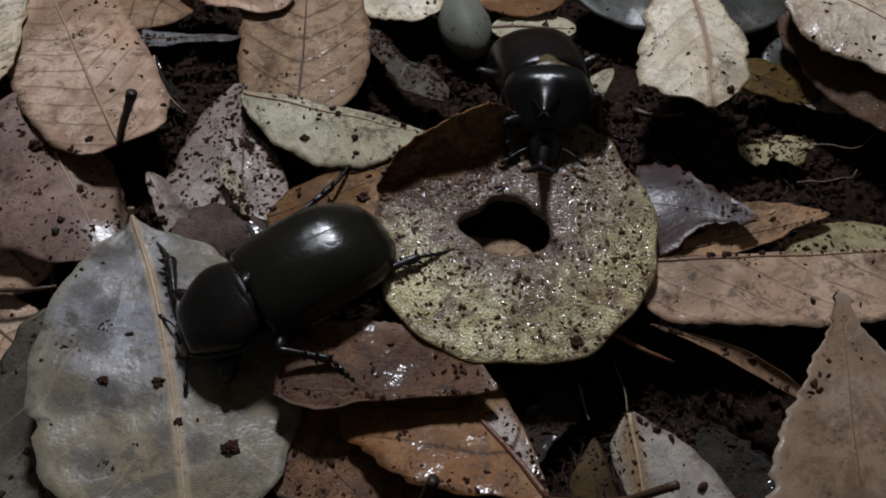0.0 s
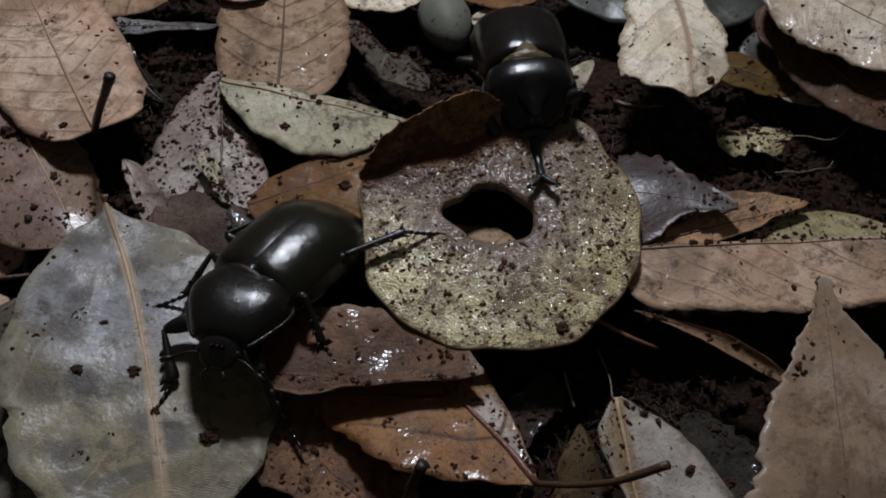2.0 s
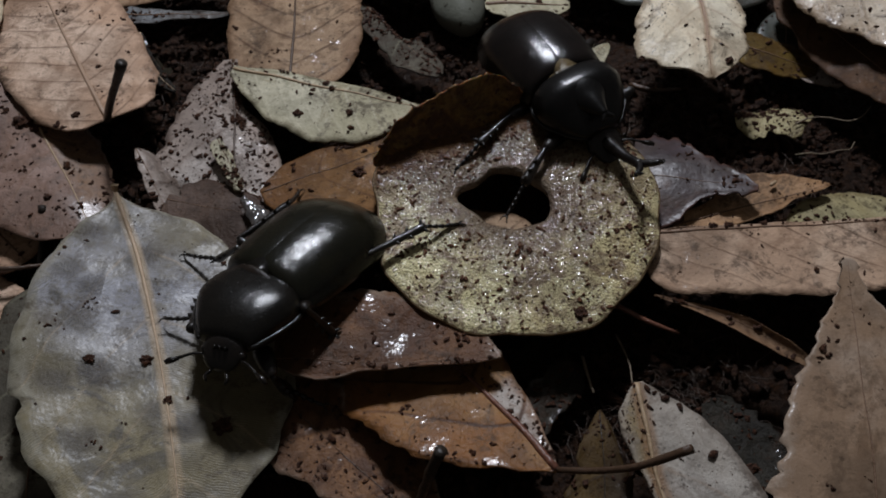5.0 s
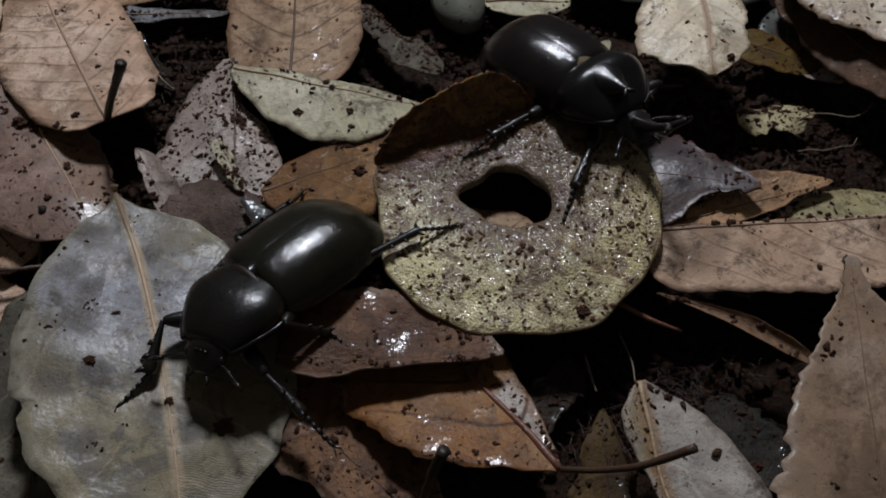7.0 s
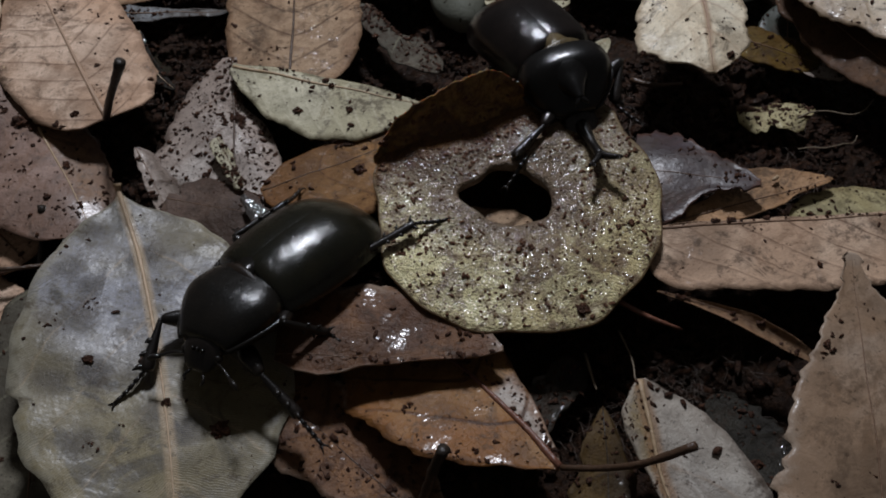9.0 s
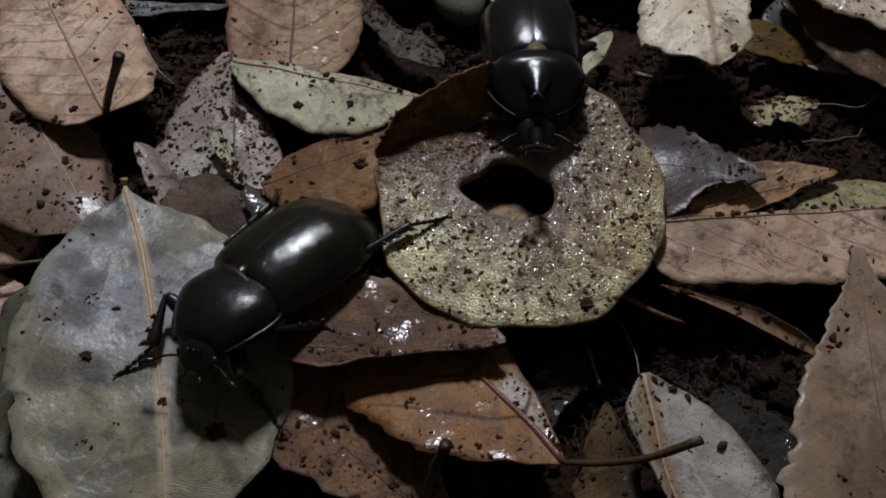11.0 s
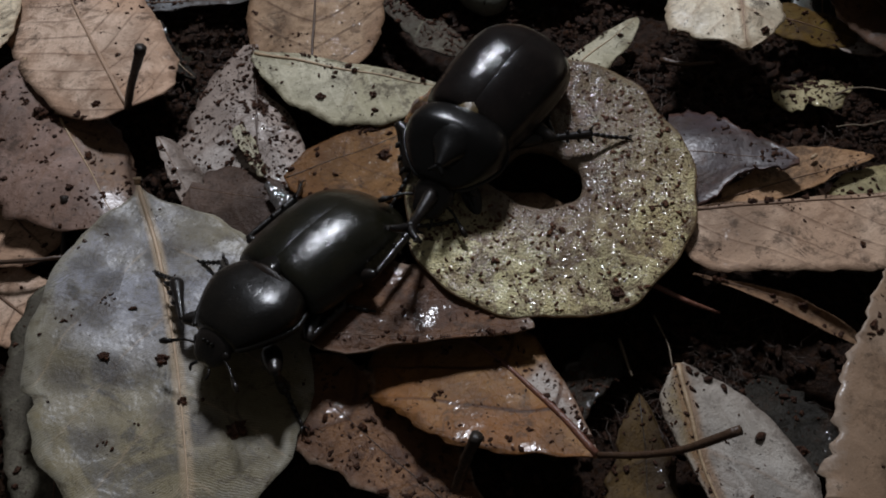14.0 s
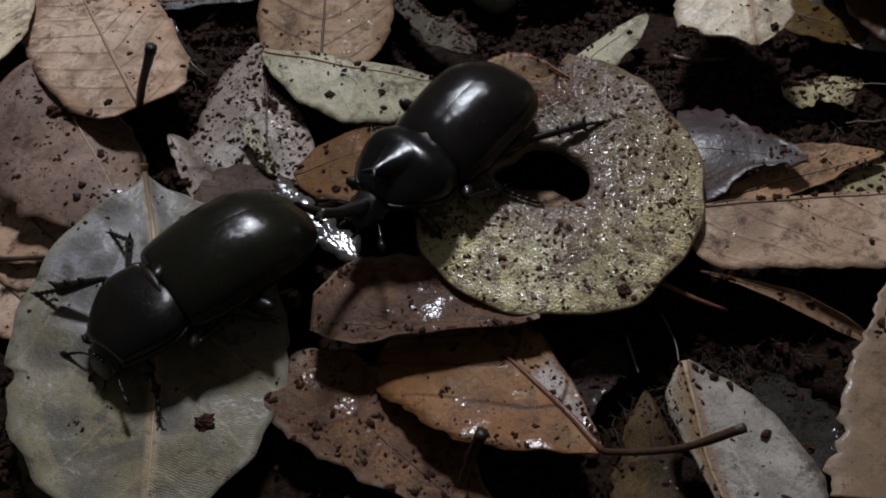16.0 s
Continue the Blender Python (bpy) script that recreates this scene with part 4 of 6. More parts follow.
def fruit_slice():
    root = thing("fruit_slice", "wet round slice of rotting fruit with a hole, peppered with soil", "fruit", FRUIT_AT)
    around, across = 220, 44
    verts, faces = [], []
    for i in range(around):
        t = 2 * math.pi * i / around
        ri, ro = fruit_inner(t), fruit_outer(t)
        for k in range(across + 1):
            f = k / across
            r = ri + (ro - ri) * f
            x, y = r * math.cos(t), r * math.sin(t)
            z = fruit_top(x, y)
            z -= 1.0 * max(0, 1 - f / 0.06) ** 2 + 0.3 * max(0, (f - 0.96) / 0.04) ** 2
            verts.append((x, y, z))
        verts.append((ri * math.cos(t) * 1.02, ri * math.sin(t) * 1.02, -0.4))
    w = across + 2
    for i in range(around):
        j = (i + 1) % around
        for k in range(across):
            faces.append((i * w + k, i * w + k + 1, j * w + k + 1, j * w + k))
        faces.append((i * w, j * w, j * w + across + 1, i * w + across + 1))
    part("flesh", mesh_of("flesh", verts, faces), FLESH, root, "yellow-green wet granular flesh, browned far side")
    verts, faces = [], []
    for i in range(around):
        t = 2 * math.pi * i / around
        ro = fruit_outer(t)
        x, y = math.cos(t), math.sin(t)
        z = fruit_top(ro * x, ro * y) - 0.5
        low = [(r, fruit_top(r * x, r * y) - 1.9) for r in (ro - 1.5, ro - 3.5, ro - 5.5, 14.5, 13.0)]
        # thicker where the flap is torn up: unseen skirt added to darken the hole
        torn = 6.0 * max(0.0, 1 - ((t - math.radians(90 + HINGE_TURN)) / 1.0) ** 4) if t < math.pi * 1.2 else 0.0
        for r, h in [(ro - 0.15, z + 0.1), (ro + 0.2, z + 0.2), (ro + 0.35, z - 0.15), (ro - 0.3, z - 0.8 - torn)] + low:
            verts.append((r * x, r * y, h))
    for i in range(around):
        j = (i + 1) % around
        for k in range(8):
            faces.append((i * 9 + k, i * 9 + k + 1, j * 9 + k + 1, j * 9 + k))
    part("rind", mesh_of("rind", verts, faces), RIND, root, "thin brown rind")
    rng = random.Random(12)
    small = []
    for _ in range(4200):
        t, f = rng.uniform(0, 6.283), rng.random() ** 0.6
        r = fruit_inner(t) * 1.1 + (fruit_outer(t) - 0.4 - fruit_inner(t) * 1.1) * f
        x, y = r * math.cos(t), r * math.sin(t)
        if noise.noise((x * 0.16, y * 0.16, 50.0)) < rng.uniform(-0.7, 0.35):
            continue
        s = 0.07 + 0.38 * rng.random() ** 4.5
        small.append(lump(rng, (x, y, fruit_top(x, y) + 0.12 * s), s, 0.6))
    for _ in range(150):
        t, f = rng.uniform(0, 6.283), rng.random() ** 0.6
        r = fruit_inner(t) * 1.1 + (fruit_outer(t) - 0.8 - fruit_inner(t) * 1.1) * f
        x, y = r * math.cos(t), r * math.sin(t)
        s = 0.2 + 0.5 * rng.random() ** 3
        for _ in range(rng.choice((1, 1, 2, 3))):
            small.append(lump(rng, (x + rng.gauss(0, 0.35), y + rng.gauss(0, 0.35), fruit_top(x, y) + 0.08 * s), s * rng.uniform(0.5, 1.0), 0.55))
    heap("dirt_specks", "dark brown soil specks stuck to the flesh", "", small, SPECK, root)
    return root, fruit_flap(root)


fruit, flap = fruit_slice()


# ---- beetles ----
def loft(sections, arc=(0.0, 2 * math.pi), around=28, power=2.0):
    """A body along x from sections (x, half width, top, bottom, middle height)."""
    verts, faces = [], []
    closed = arc[1] - arc[0] > 6.2
    n = around if closed else around + 1
    for x, w, top, bottom, mid in sections:
        for k in range(n):
            t = arc[0] + (arc[1] - arc[0]) * k / around
            c, s = math.cos(t), math.sin(t)
            y = w * math.copysign(abs(c) ** (2 / power), c)
            z = mid + (top if s > 0 else bottom) * math.copysign(abs(s) ** (2 / power), s)
            verts.append((x, y, z))
    for i in range(len(sections) - 1):
        for k in range(around):
            a, b = i * n + k, i * n + (k + 1) % n
            faces.append((a, b, b + n, a + n))
    if closed:
        faces.append(tuple(range(n))[::-1])
        faces.append(tuple(range((len(sections) - 1) * n, len(sections) * n)))
    return verts, faces


def profile(rows, steps=5):
    return [tuple(p) for p in smooth_rows(rows, steps)]


def smooth_rows(rows, steps):
    rows = [np.array(r, float) for r in rows]
    ext = [2 * rows[0] - rows[1]] + rows + [2 * rows[-1] - rows[-2]]
    for i in range(1, len(ext) - 2):
        a, b, c, d = ext[i - 1:i + 3]
        for k in range(steps):
            t = k / steps
            yield 0.5 * (2 * b + (c - a) * t + (2 * a - 5 * b + 4 * c - d) * t * t + (3 * b - a - 3 * c + d) * t ** 3)
    yield ext[-2]


HIPS = {"front": (7.4, 5.4, 1.6), "middle": (-3.0, 5.6, 2.2), "rear": (-9.0, 5.2, 2.2)}
BONES = {"front": (6.6, 9.0), "middle": (7.8, 9.0), "rear": (9.0, 11.5)}


def thigh(length):
    return profile([(0, 0.9, 0.9, 0.9, 0), (length * 0.25, 1.65, 1.5, 1.6, 0), (length * 0.6, 1.55, 1.4, 1.5, 0), (length * 0.92, 0.9, 0.85, 0.9, 0), (length, 0.4, 0.4, 0.4, 0)], 3)


def shin(length, front):
    """Shin with its outer teeth, thickening to the foot."""
    pieces = [loft(profile([(0, 0.42, 0.42, 0.42, 0), (length * 0.15, 0.58, 0.52, 0.52, 0), (length * 0.6, 0.9 if front else 0.7, 0.95 if front else 0.62, 0.95 if front else 0.62, 0), (length * 0.92, 1.05 if front else 0.85, 1.25 if front else 0.74, 1.25 if front else 0.74, 0), (length, 0.7, 0.5, 0.5, 0)], 3), around=10)]
    spikes = ((0.45, 0.8), (0.7, 1.1), (0.95, 1.5)) if front else ((0.5, 0.6), (0.72, 0.8), (0.97, 1.1))
    for f, s in spikes:
        x = length * f
        for d in ((0, 0.2, 1) if front else (0, 1, 0.3), (0, -1, 0.3)) if not front else ((0, 0.2, 1),):
            v = Vector(d).normalized()
            pieces.append(tube([(x - 0.3, 0, 0), Vector((x, 0, 0)) + v * (0.6 + s * 0.5), Vector((x + s * 0.45, 0, 0)) + v * (0.6 + s)], [0.7, 0.5, 0.12] if front else [0.45, 0.28, 0.05], 6))
    return joined(*pieces)


def toes():
    """Five thin joints and a pair of claws."""
    pieces, x, z = [], 0.0, 0.0
    for i in range(5):
        step = 1.25 if i < 4 else 1.9
        nz = z - (0.25 if i < 3 else 0.1)
        pieces.append(tube([(x, 0, z), (x + step * 0.55, 0, (z + nz) / 2), (x + step, 0, nz)], [0.24, 0.36, 0.46 if i < 4 else 0.3], 7))
        pieces.append(tube([(x + step * 0.8, 0, nz), (x + step * 1.05, 0.35, nz - 0.55)], [0.12, 0.03], 4))
        x, z = x + step, nz
    for s in (-1, 1):
        pieces.append(tube(spline([(x - 0.1, 0, z), (x + 0.7, 0.5 * s, z + 0.1), (x + 1.3, 0.75 * s, z - 0.6)], 3), [0.2, 0.19, 0.17, 0.14, 0.11, 0.07, 0.03], 5))
    return joined(*pieces)


def half_case(side, rows, suture=0.0):
    """One wing case: half of the vaulted back, with a raised margin along its outer edge."""
    verts, faces = [], []
    n = 18
    for x, w, top, low, mid in rows:
        for k in range(n + 1):
            t = math.pi / 2 * k / n
            y, z = w * math.sin(t) ** 0.94, mid + top * math.cos(t) ** 0.8
            if k == 0:
                y, z = 0.01, z - 0.06
            elif k == 1:
                y = max(y * 0.35, 0.12)
            if k >= n - 1:
                y += 0.4
            verts.append((x, side * y, z))
        verts.append((x, side * (w - 0.9), mid - low))
    m = n + 2
    for i in range(len(rows) - 1):
        for k in range(m - 1):
            q = (i * m + k, i * m + k + 1, (i + 1) * m + k + 1, (i + 1) * m + k)
            faces.append(q if side > 0 else q[::-1])
    faces.append(tuple(range(m)) if side < 0 else tuple(range(m))[::-1])
    last = range((len(rows) - 1) * m, len(rows) * m)
    faces.append(tuple(last) if side > 0 else tuple(last)[::-1])
    return verts, faces


def beetle(label, case_mat, shield_mat, male, size):
    """A rhinoceros beetle; x ahead, z up, its feet at z = 0 (mm). Returns the thing and the parts that move."""
    root = thing("beetle", label, "beetle", group="beetles")

    sink = 2.2 if male else 0.6

    def front(name, verts, faces):
        return shell(name, [(x if male else 11.4 + (x - 11.4) * 0.7, y, z - sink) for x, y, z in verts], faces)

    def shell(name, verts, faces):
        return mesh_of(name, [(x * size[0], y * size[1], z * size[2]) for x, y, z in verts], faces)

    rows = profile([(0.3, 8.2, 4.9, 1.0, 5.2), (-0.7, 9.2, 6.4, 1.2, 5.1), (-3.5, 9.9, 7.35, 1.3, 4.95), (-8, 10.35, 8.0, 1.4, 4.85), (-13, 10.5, 8.15, 1.4, 4.8), (-17.5, 10.3, 7.6, 1.4, 4.7), (-21.5, 9.2, 6.1, 1.2, 4.2), (-24.7, 6.9, 4.1, 0.9, 3.7), (-26.5, 3.8, 1.7, 0.4, 3.3), (-27.0, 0.4, 0.2, 0.1, 3.1)], 5)
    for side in (1, -1):
        part("wing_case", shell("wing_case", *half_case(side, rows)), case_mat, root)
    plate = [(1.6, 0, 10.3), (0.4, 2.7, 10.8), (-1.0, 1.3, 11.75), (-1.6, 0, 12.1), (-1.0, -1.3, 11.75), (0.4, -2.7, 10.8)]
    part("scutellum", shell("scutellum", plate + [(x, y, z - 1.4) for x, y, z in plate], [(0, 1, 2, 3, 4, 5), (11, 10, 9, 8, 7, 6)] + [(i, i + 6, (i + 1) % 6 + 6, (i + 1) % 6) for i in range(6)]), HAIR if male else shield_mat, root)
    belly = loft(profile([(2.0, 5.5, 2.5, 2.0, 5.0), (-3, 8.0, 3.0, 3.4, 5.0), (-12, 8.8, 3.0, 3.2, 4.6), (-20, 7.6, 2.6, 2.6, 4.2), (-25.2, 4.2, 1.4, 1.4, 3.6), (-26.6, 1.5, 0.5, 0.6, 3.3)], 3), around=20)
    part("abdomen", shell("abdomen", *belly), BELLY, root)
    # fringe of hair in the neck joint
    part("neck_hair", shell("neck_hair", *loft([(1.9, 6.0, 4.4, 2.0, 5.3), (0.9, 7.0, 6.1, 2.0, 5.3), (-0.2, 6.6, 5.6, 2.0, 5.3)], around=24)), HAIR if male else BELLY, root)
    if male:
        form = [(-0.8, 7.4, 5.0, 3.0, 0), (0.4, 8.9, 6.2, 3.4, 0), (2.6, 9.7, 6.9, 3.6, 0), (5.0, 9.8, 7.0, 3.6, 0), (7.0, 9.1, 6.2, 3.4, -0.2), (9.0, 7.9, 4.5, 3.2, -0.5), (10.8, 6.4, 3.0, 2.8, -0.8), (12.2, 4.8, 1.8, 2.0, -1.1), (12.8, 3.6, 1.0, 1.2, -1.2)]
    else:
        form = [(-1.0, 6.8, 4.4, 3.0, 0), (-0.2, 7.7, 4.9, 3.4, 0), (3.2, 8.9, 5.0, 3.4, 0), (6.0, 8.4, 4.8, 3.2, -0.1), (9.3, 6.7, 3.9, 2.8, -0.4), (11.6, 5.1, 2.7, 2.0, -0.8), (12.2, 4.4, 1.8, 1.2, -0.9)]
    shield = part("pronotum", shell("pronotum", *loft(profile(form, 4), around=36, power=2.55 if male else 2.75)), shield_mat, root)
    rim = [(x, s * (w + 0.12), z) for s in (1,) for x, w, _, _, z in profile(form[1:], 3)]
    for s in (1, -1):
        part("margin", shell("margin", *tube([(x, s * y, z) for x, y, z in rim], [0.32 if male else 0.45] * len(rim), 6)), shield_mat, shield)
    snout = 1.0 if male else 0.88
    skull = loft(profile([(11.4 + (x - 11.4) * snout, *rest) for x, *rest in ((11.4, 3.5, 2.3, 2.0, -0.8), (13.5, 3.7, 2.1, 2.0, -1.3), (15.4, 3.2, 1.6, 1.6, -2.2), (16.8, 2.5, 0.9, 1.0, -3.0), (17.5, 1.5, 0.3, 0.5, -3.4))], 3), around=18)
    part("head", front("head", *skull), LIMB, shield)
    for s in (1, -1):
        eye = loft(profile([(12.6, 0.2, 0.2, 0.2, 0), (13.2, 0.8, 0.8, 0.8, 0), (14.2, 0.8, 0.8, 0.8, 0), (14.8, 0.2, 0.2, 0.2, 0)], 3), around=10)
        part("eye", front("eye", [(x, y + s * 3.1, z - 1.7) for x, y, z in eye[0]], eye[1]), LIMB, shield)
        feeler = joined(tube(spline([(14.4, s * 2.8, -2.2), (15.4, s * 4.8, -2.0), (17.0, s * 7.0, -2.6)], 4), [0.34, 0.28, 0.26, 0.24, 0.24, 0.24, 0.26, 0.3, 0.34], 6),
                        tube([(16.9, s * 6.8, -2.6), (17.7, s * 8.0, -2.9), (18.3, s * 8.8, -3.2)], [0.35, 0.62, 0.4], 7))
        part("antenna", front("antenna", *feeler), LIMB, shield)
        palp = tube(spline([(16.8, s * 1.3, -3.9), (18.0, s * 1.9, -4.3), (18.9, s * 1.6, -5.0)], 3), [0.3, 0.3, 0.28, 0.3, 0.32, 0.28, 0.15], 6)
        part("palp", front("palp", *palp), LIMB, shield)
    if male:
        line = spline([(14.5, 0, -1.0), (17.5, 0, -0.2), (21.0, 0, 0.8), (25.0, 0, 2.6)], 4)
        horn = [tube(line, [1.7 - 0.75 * min(1, i / 8) for i in range(len(line))], 10)]
        for s in (1, -1):
            arm = spline([(24.4, 0, 2.3), (26.4, s * 1.5, 3.5), (27.6, s * 3.4, 4.2)], 3)
            horn.append(tube(arm, [0.95, 0.85, 0.75, 0.68, 0.6, 0.5, 0.3], 8))
            twig = spline([(27.0, s * 2.5, 3.9), (27.9, s * 2.6, 4.6), (28.5, s * 2.3, 5.2)], 2)
            horn.append(tube(twig, [0.5, 0.45, 0.4, 0.3, 0.15], 6))
        part("head_horn", front("head_horn", *joined(*horn)), LIMB, shield, "long forked black horn")
        # roof-shaped ridge that runs out into a short forked horn
        ridge = loft(profile([(0.6, 6.2, 2.0, 1.0, 4.0), (3.0, 6.2, 2.9, 1.0, 4.0), (5.5, 5.4, 3.1, 1.4, 3.8), (8.0, 3.9, 2.9, 2.4, 3.2), (10.0, 2.4, 2.4, 2.2, 3.2), (11.8, 1.4, 1.4, 1.2, 3.7), (13.2, 0.75, 0.75, 0.7, 4.0)], 4), around=28, power=2.1)
        fork = [tube(spline([(12.8, 0, 4.0), (13.6, v * 0.6, 3.9), (14.4, v * 1.5, 3.6)], 2), [0.66, 0.6, 0.5, 0.4, 0.2], 7) for v in (1, -1)]
        part("neck_horn", shell("neck_horn", *joined(ridge, *fork)), shield_mat, shield, "short forked horn on a swollen ridge")
    else:
        # the female's three small bumps on the brow
        part("brow_bumps", front("brow_bumps", *joined(*[tube([(14.6, y, -0.2), (14.8, y, 0.25)], [0.5, 0.2], 7) for y in (-0.9, 0, 0.9)])), shield_mat, shield)
    legs = {}
    meshes = {}
    for pair in HIPS:
        f, t = BONES[pair]
        meshes[pair] = (mesh_of("thigh", *loft(thigh(f), around=12)), mesh_of("shin", *shin(t, pair == "front")), mesh_of("foot", *toes()))
    for pair in HIPS:
        for s, word in ((1, "left"), (-1, "right")):
            a, b, c = meshes[pair]
            up = part("leg", a, LIMB, root, pair + " leg with toothed shin and clawed foot")
            low = part("shin", b, LIMB, up)
            foot = part("foot", c, LIMB, up)
            legs[pair + "_" + word] = (up, low, foot)
    return root, shield, legs


FEMALE_SIZE, MALE_SIZE = (1.0, 0.98, 0.95), (0.94, 0.92, 0.92)
female, female_shield, female_legs = beetle("greenish black hornless female rhinoceros beetle, smooth wing cases", ELYTRA_F, PRONOTUM_F, False, FEMALE_SIZE)
male, male_shield, male_legs = beetle("dark reddish black male rhinoceros beetle with forked horn", ELYTRA_M, PRONOTUM_M, True, MALE_SIZE)

bpy.context.view_layer.update()

# ---- twigs, roots, stones ----
def twig(name, label, category, points, radius, material, taper=0.4, group=""):
    pts = spline(points, 5)
    rng = random.Random(int(abs(points[0][0]) * 10))
    rad = [radius * (1 - (1 - taper) * i / len(pts)) * rng.uniform(0.85, 1.15) for i in range(len(pts))]
    ob = part(name, mesh_of(name, *tube(pts, rad, 8, 0.08, rng)), material)
    return tagged(ob, label, category, group)


def pebble(label, place, size, turn, material):
    verts, faces = [], []
    n, m = 24, 14
    for i in range(m + 1):
        a = math.pi * i / m
        for k in range(n):
            b = 2 * math.pi * k / n
            v = Vector((math.sin(a) * math.cos(b), math.sin(a) * math.sin(b), math.cos(a)))
            r = 1 + 0.10 * noise.noise(v * 1.3 + Vector(place))
            verts.append((v.x * size[0] * r, v.y * size[1] * r, v.z * size[2] * r))
    faces = [(i * n + k, i * n + (k + 1) % n, (i + 1) * n + (k + 1) % n, (i + 1) * n + k) for i in range(m) for k in range(n)]
    ob = part("stone", mesh_of("stone", verts, [q[::-1] for q in faces]), material, at=pose(*(c * MM for c in place), 0, 0, turn))
    return tagged(ob, label, "stone")


def seed(place):
    verts, faces = tube(spline([(-0.9, 0, 0), (-0.5, 0, 0.15), (0.5, 0, 0.15), (0.9, 0, 0)], 3), [0.08, 0.2, 0.3, 0.36, 0.38, 0.38, 0.36, 0.3, 0.2, 0.08], 8)
    ob = part("seed", mesh_of("seed", verts, faces), RIB_PALE, at=pose(*(c * MM for c in place), 0, 0, 35))
    return tagged(ob, "tiny pale seed lying on a tan leaf", "seed")

twig("twig", "dark broken stalk end sticking up", "twig", [(-6.2, 49.8, 10.0), (-4.4, 50.9, 18.0), (-2.7, 52.0, 23.0)], 0.75, STALK, 1.20)
twig("twig", "thin brown twig lying across the litter", "twig", [(-88.9, 97.5, 10.0), (-80.2, 97.3, 10.0), (-74.4, 98.4, 9.0)], 0.50, STALK_BROWN, 0.80)
twig("twig", "dark twig standing by a leaf", "twig", [(-75.1, 108.6, 14.0), (-75.8, 105.4, 10.0), (-75.5, 97.5, 8.0)], 0.70, STALK, 0.70)
twig("twig", "thin reddish twig on soil", "twig", [(29.3, 82.6, 10.0), (34.5, 79.5, 9.0), (39.7, 77.4, 8.0)], 0.55, TWIG_RED, 0.50)
twig("root", "thin pale curling root", "root", [(73.6, 124.4, 9.5), (76.8, 125.8, 9.5), (80.5, 125.8, 9.5), (84.5, 124.5, 9.5), (87.7, 125.5, 9.5), (90.7, 128.4, 9.5)], 0.2, ROOT, 0.50)
twig("root", "fine pale rootlet in soil", "root", [(71.4, 116.4, 9.0), (74.2, 116.7, 9.0), (76.9, 116.3, 9.0), (80.7, 117.1, 9.0), (82.7, 117.2, 9.0), (84.3, 119.1, 9.0)], 0.13, ROOT, 0.60)
twig("root", "fine grey rootlet in soil", "root", [(29.7, 80.2, 4.0), (30.7, 74.0, 5.0), (30.3, 69.2, 6.0)], 0.20, ROOT, 0.60)
twig("root", "fine grey rootlet in soil", "root", [(23.0, 76.0, 4.0), (23.3, 71.0, 5.0), (23.7, 68.4, 5.0)], 0.30, ROOT, 0.50)
twig("root", "brown root in the soil", "root", [(42.0, 138.8, 9.0), (46.2, 135.8, 10.0), (52.6, 136.8, 9.0)], 0.70, STALK_BROWN, 0.50)
seed((62.8, 106.1, 12.6))
pebble("smooth pale grey-green rounded stone", (6.6, 169.6, 9.0), (6.2, 11.0, 5.5), 12, STONE)


def residue():
    """A crinkled film of wet fruit mush over the leaf edges."""
    verts, faces = [], []
    n, m = 60, 26
    line = spline([(-37.5, 108.0, 13.0), (-33.5, 103.0, 13.6), (-29.5, 97.5, 14.0), (-24.0, 92.0, 14.2), (-20.5, 86.0, 14.2)], 15)
    for i in range(n + 1):
        p, q = Vector(line[i]), Vector(line[min(i + 1, n)]) - Vector(line[max(i - 1, 0)])
        side = Vector((q.y, -q.x, 0)).normalized()
        f = i / n
        wide = 4.4 * math.sin(math.pi * min(1.0, 0.12 + f * 0.98)) ** 0.6 * (0.32 + 0.83 * f)
        for k in range(m + 1):
            v = 2 * k / m - 1
            x = p + side * (v * wide * (1 + 0.6 * noise.noise((f * 9, 4.0 if v > 0 else 1.0, 2.0)) + 0.25 * noise.noise((f * 31, 4.0 if v > 0 else 1.0, 2.0))))
            crinkle = 0.6 * abs(noise.noise((x.x * 0.5, x.y * 0.5, 3.0))) + 0.32 * abs(noise.noise((x.x * 1.1, x.y * 1.1, 8.0))) + 0.10 * noise.noise((x.x * 2.2, x.y * 2.2, 1.0))
            verts.append((x.x, x.y, x.z + crinkle - 0.8 * abs(v) ** 4 - 0.12 * (x.x + 28)))
    w = m + 1
    faces = [(i * w + k, i * w + k + 1, (i + 1) * w + k + 1, (i + 1) * w + k) for i in range(n) for k in range(m)]
    tagged(part("wet_residue", mesh_of("wet_residue", verts, faces), GOO), "crinkled wet glistening film of mush on leaves", "residue")


residue()


def rootlets():
    """Fine hair roots tangled over the bare soil."""
    rng = random.Random(31)
    pieces = []
    for cx, cy, rx, ry, count in ((38, 72, 14, 12, 170), (24, 66, 10, 10, 70), (62, 112, 16, 10, 60), (-48, 142, 14, 10, 40), (28, 140, 16, 8, 60), (48, 128, 12, 8, 60), (2, 132, 14, 5, 40)):
        for _ in range(count):
            x, y = rng.gauss(cx, rx * 0.6), rng.gauss(cy, ry * 0.6)
            a, line = rng.uniform(0, 6.283), []
            for _ in range(5):
                line.append((x, y, soil_height(x, y) + rng.uniform(0.8, 2.6)))
                a += rng.uniform(-0.8, 0.8)
                x, y = x + 1.5 * math.cos(a), y + 1.5 * math.sin(a)
            pieces.append(tube(line, [0.09, 0.08, 0.07, 0.06, 0.03], 4))
    heap("fine_roots", "tangled fine brown hair roots on soil", "roots", pieces, ROOT_FINE)


rootlets()


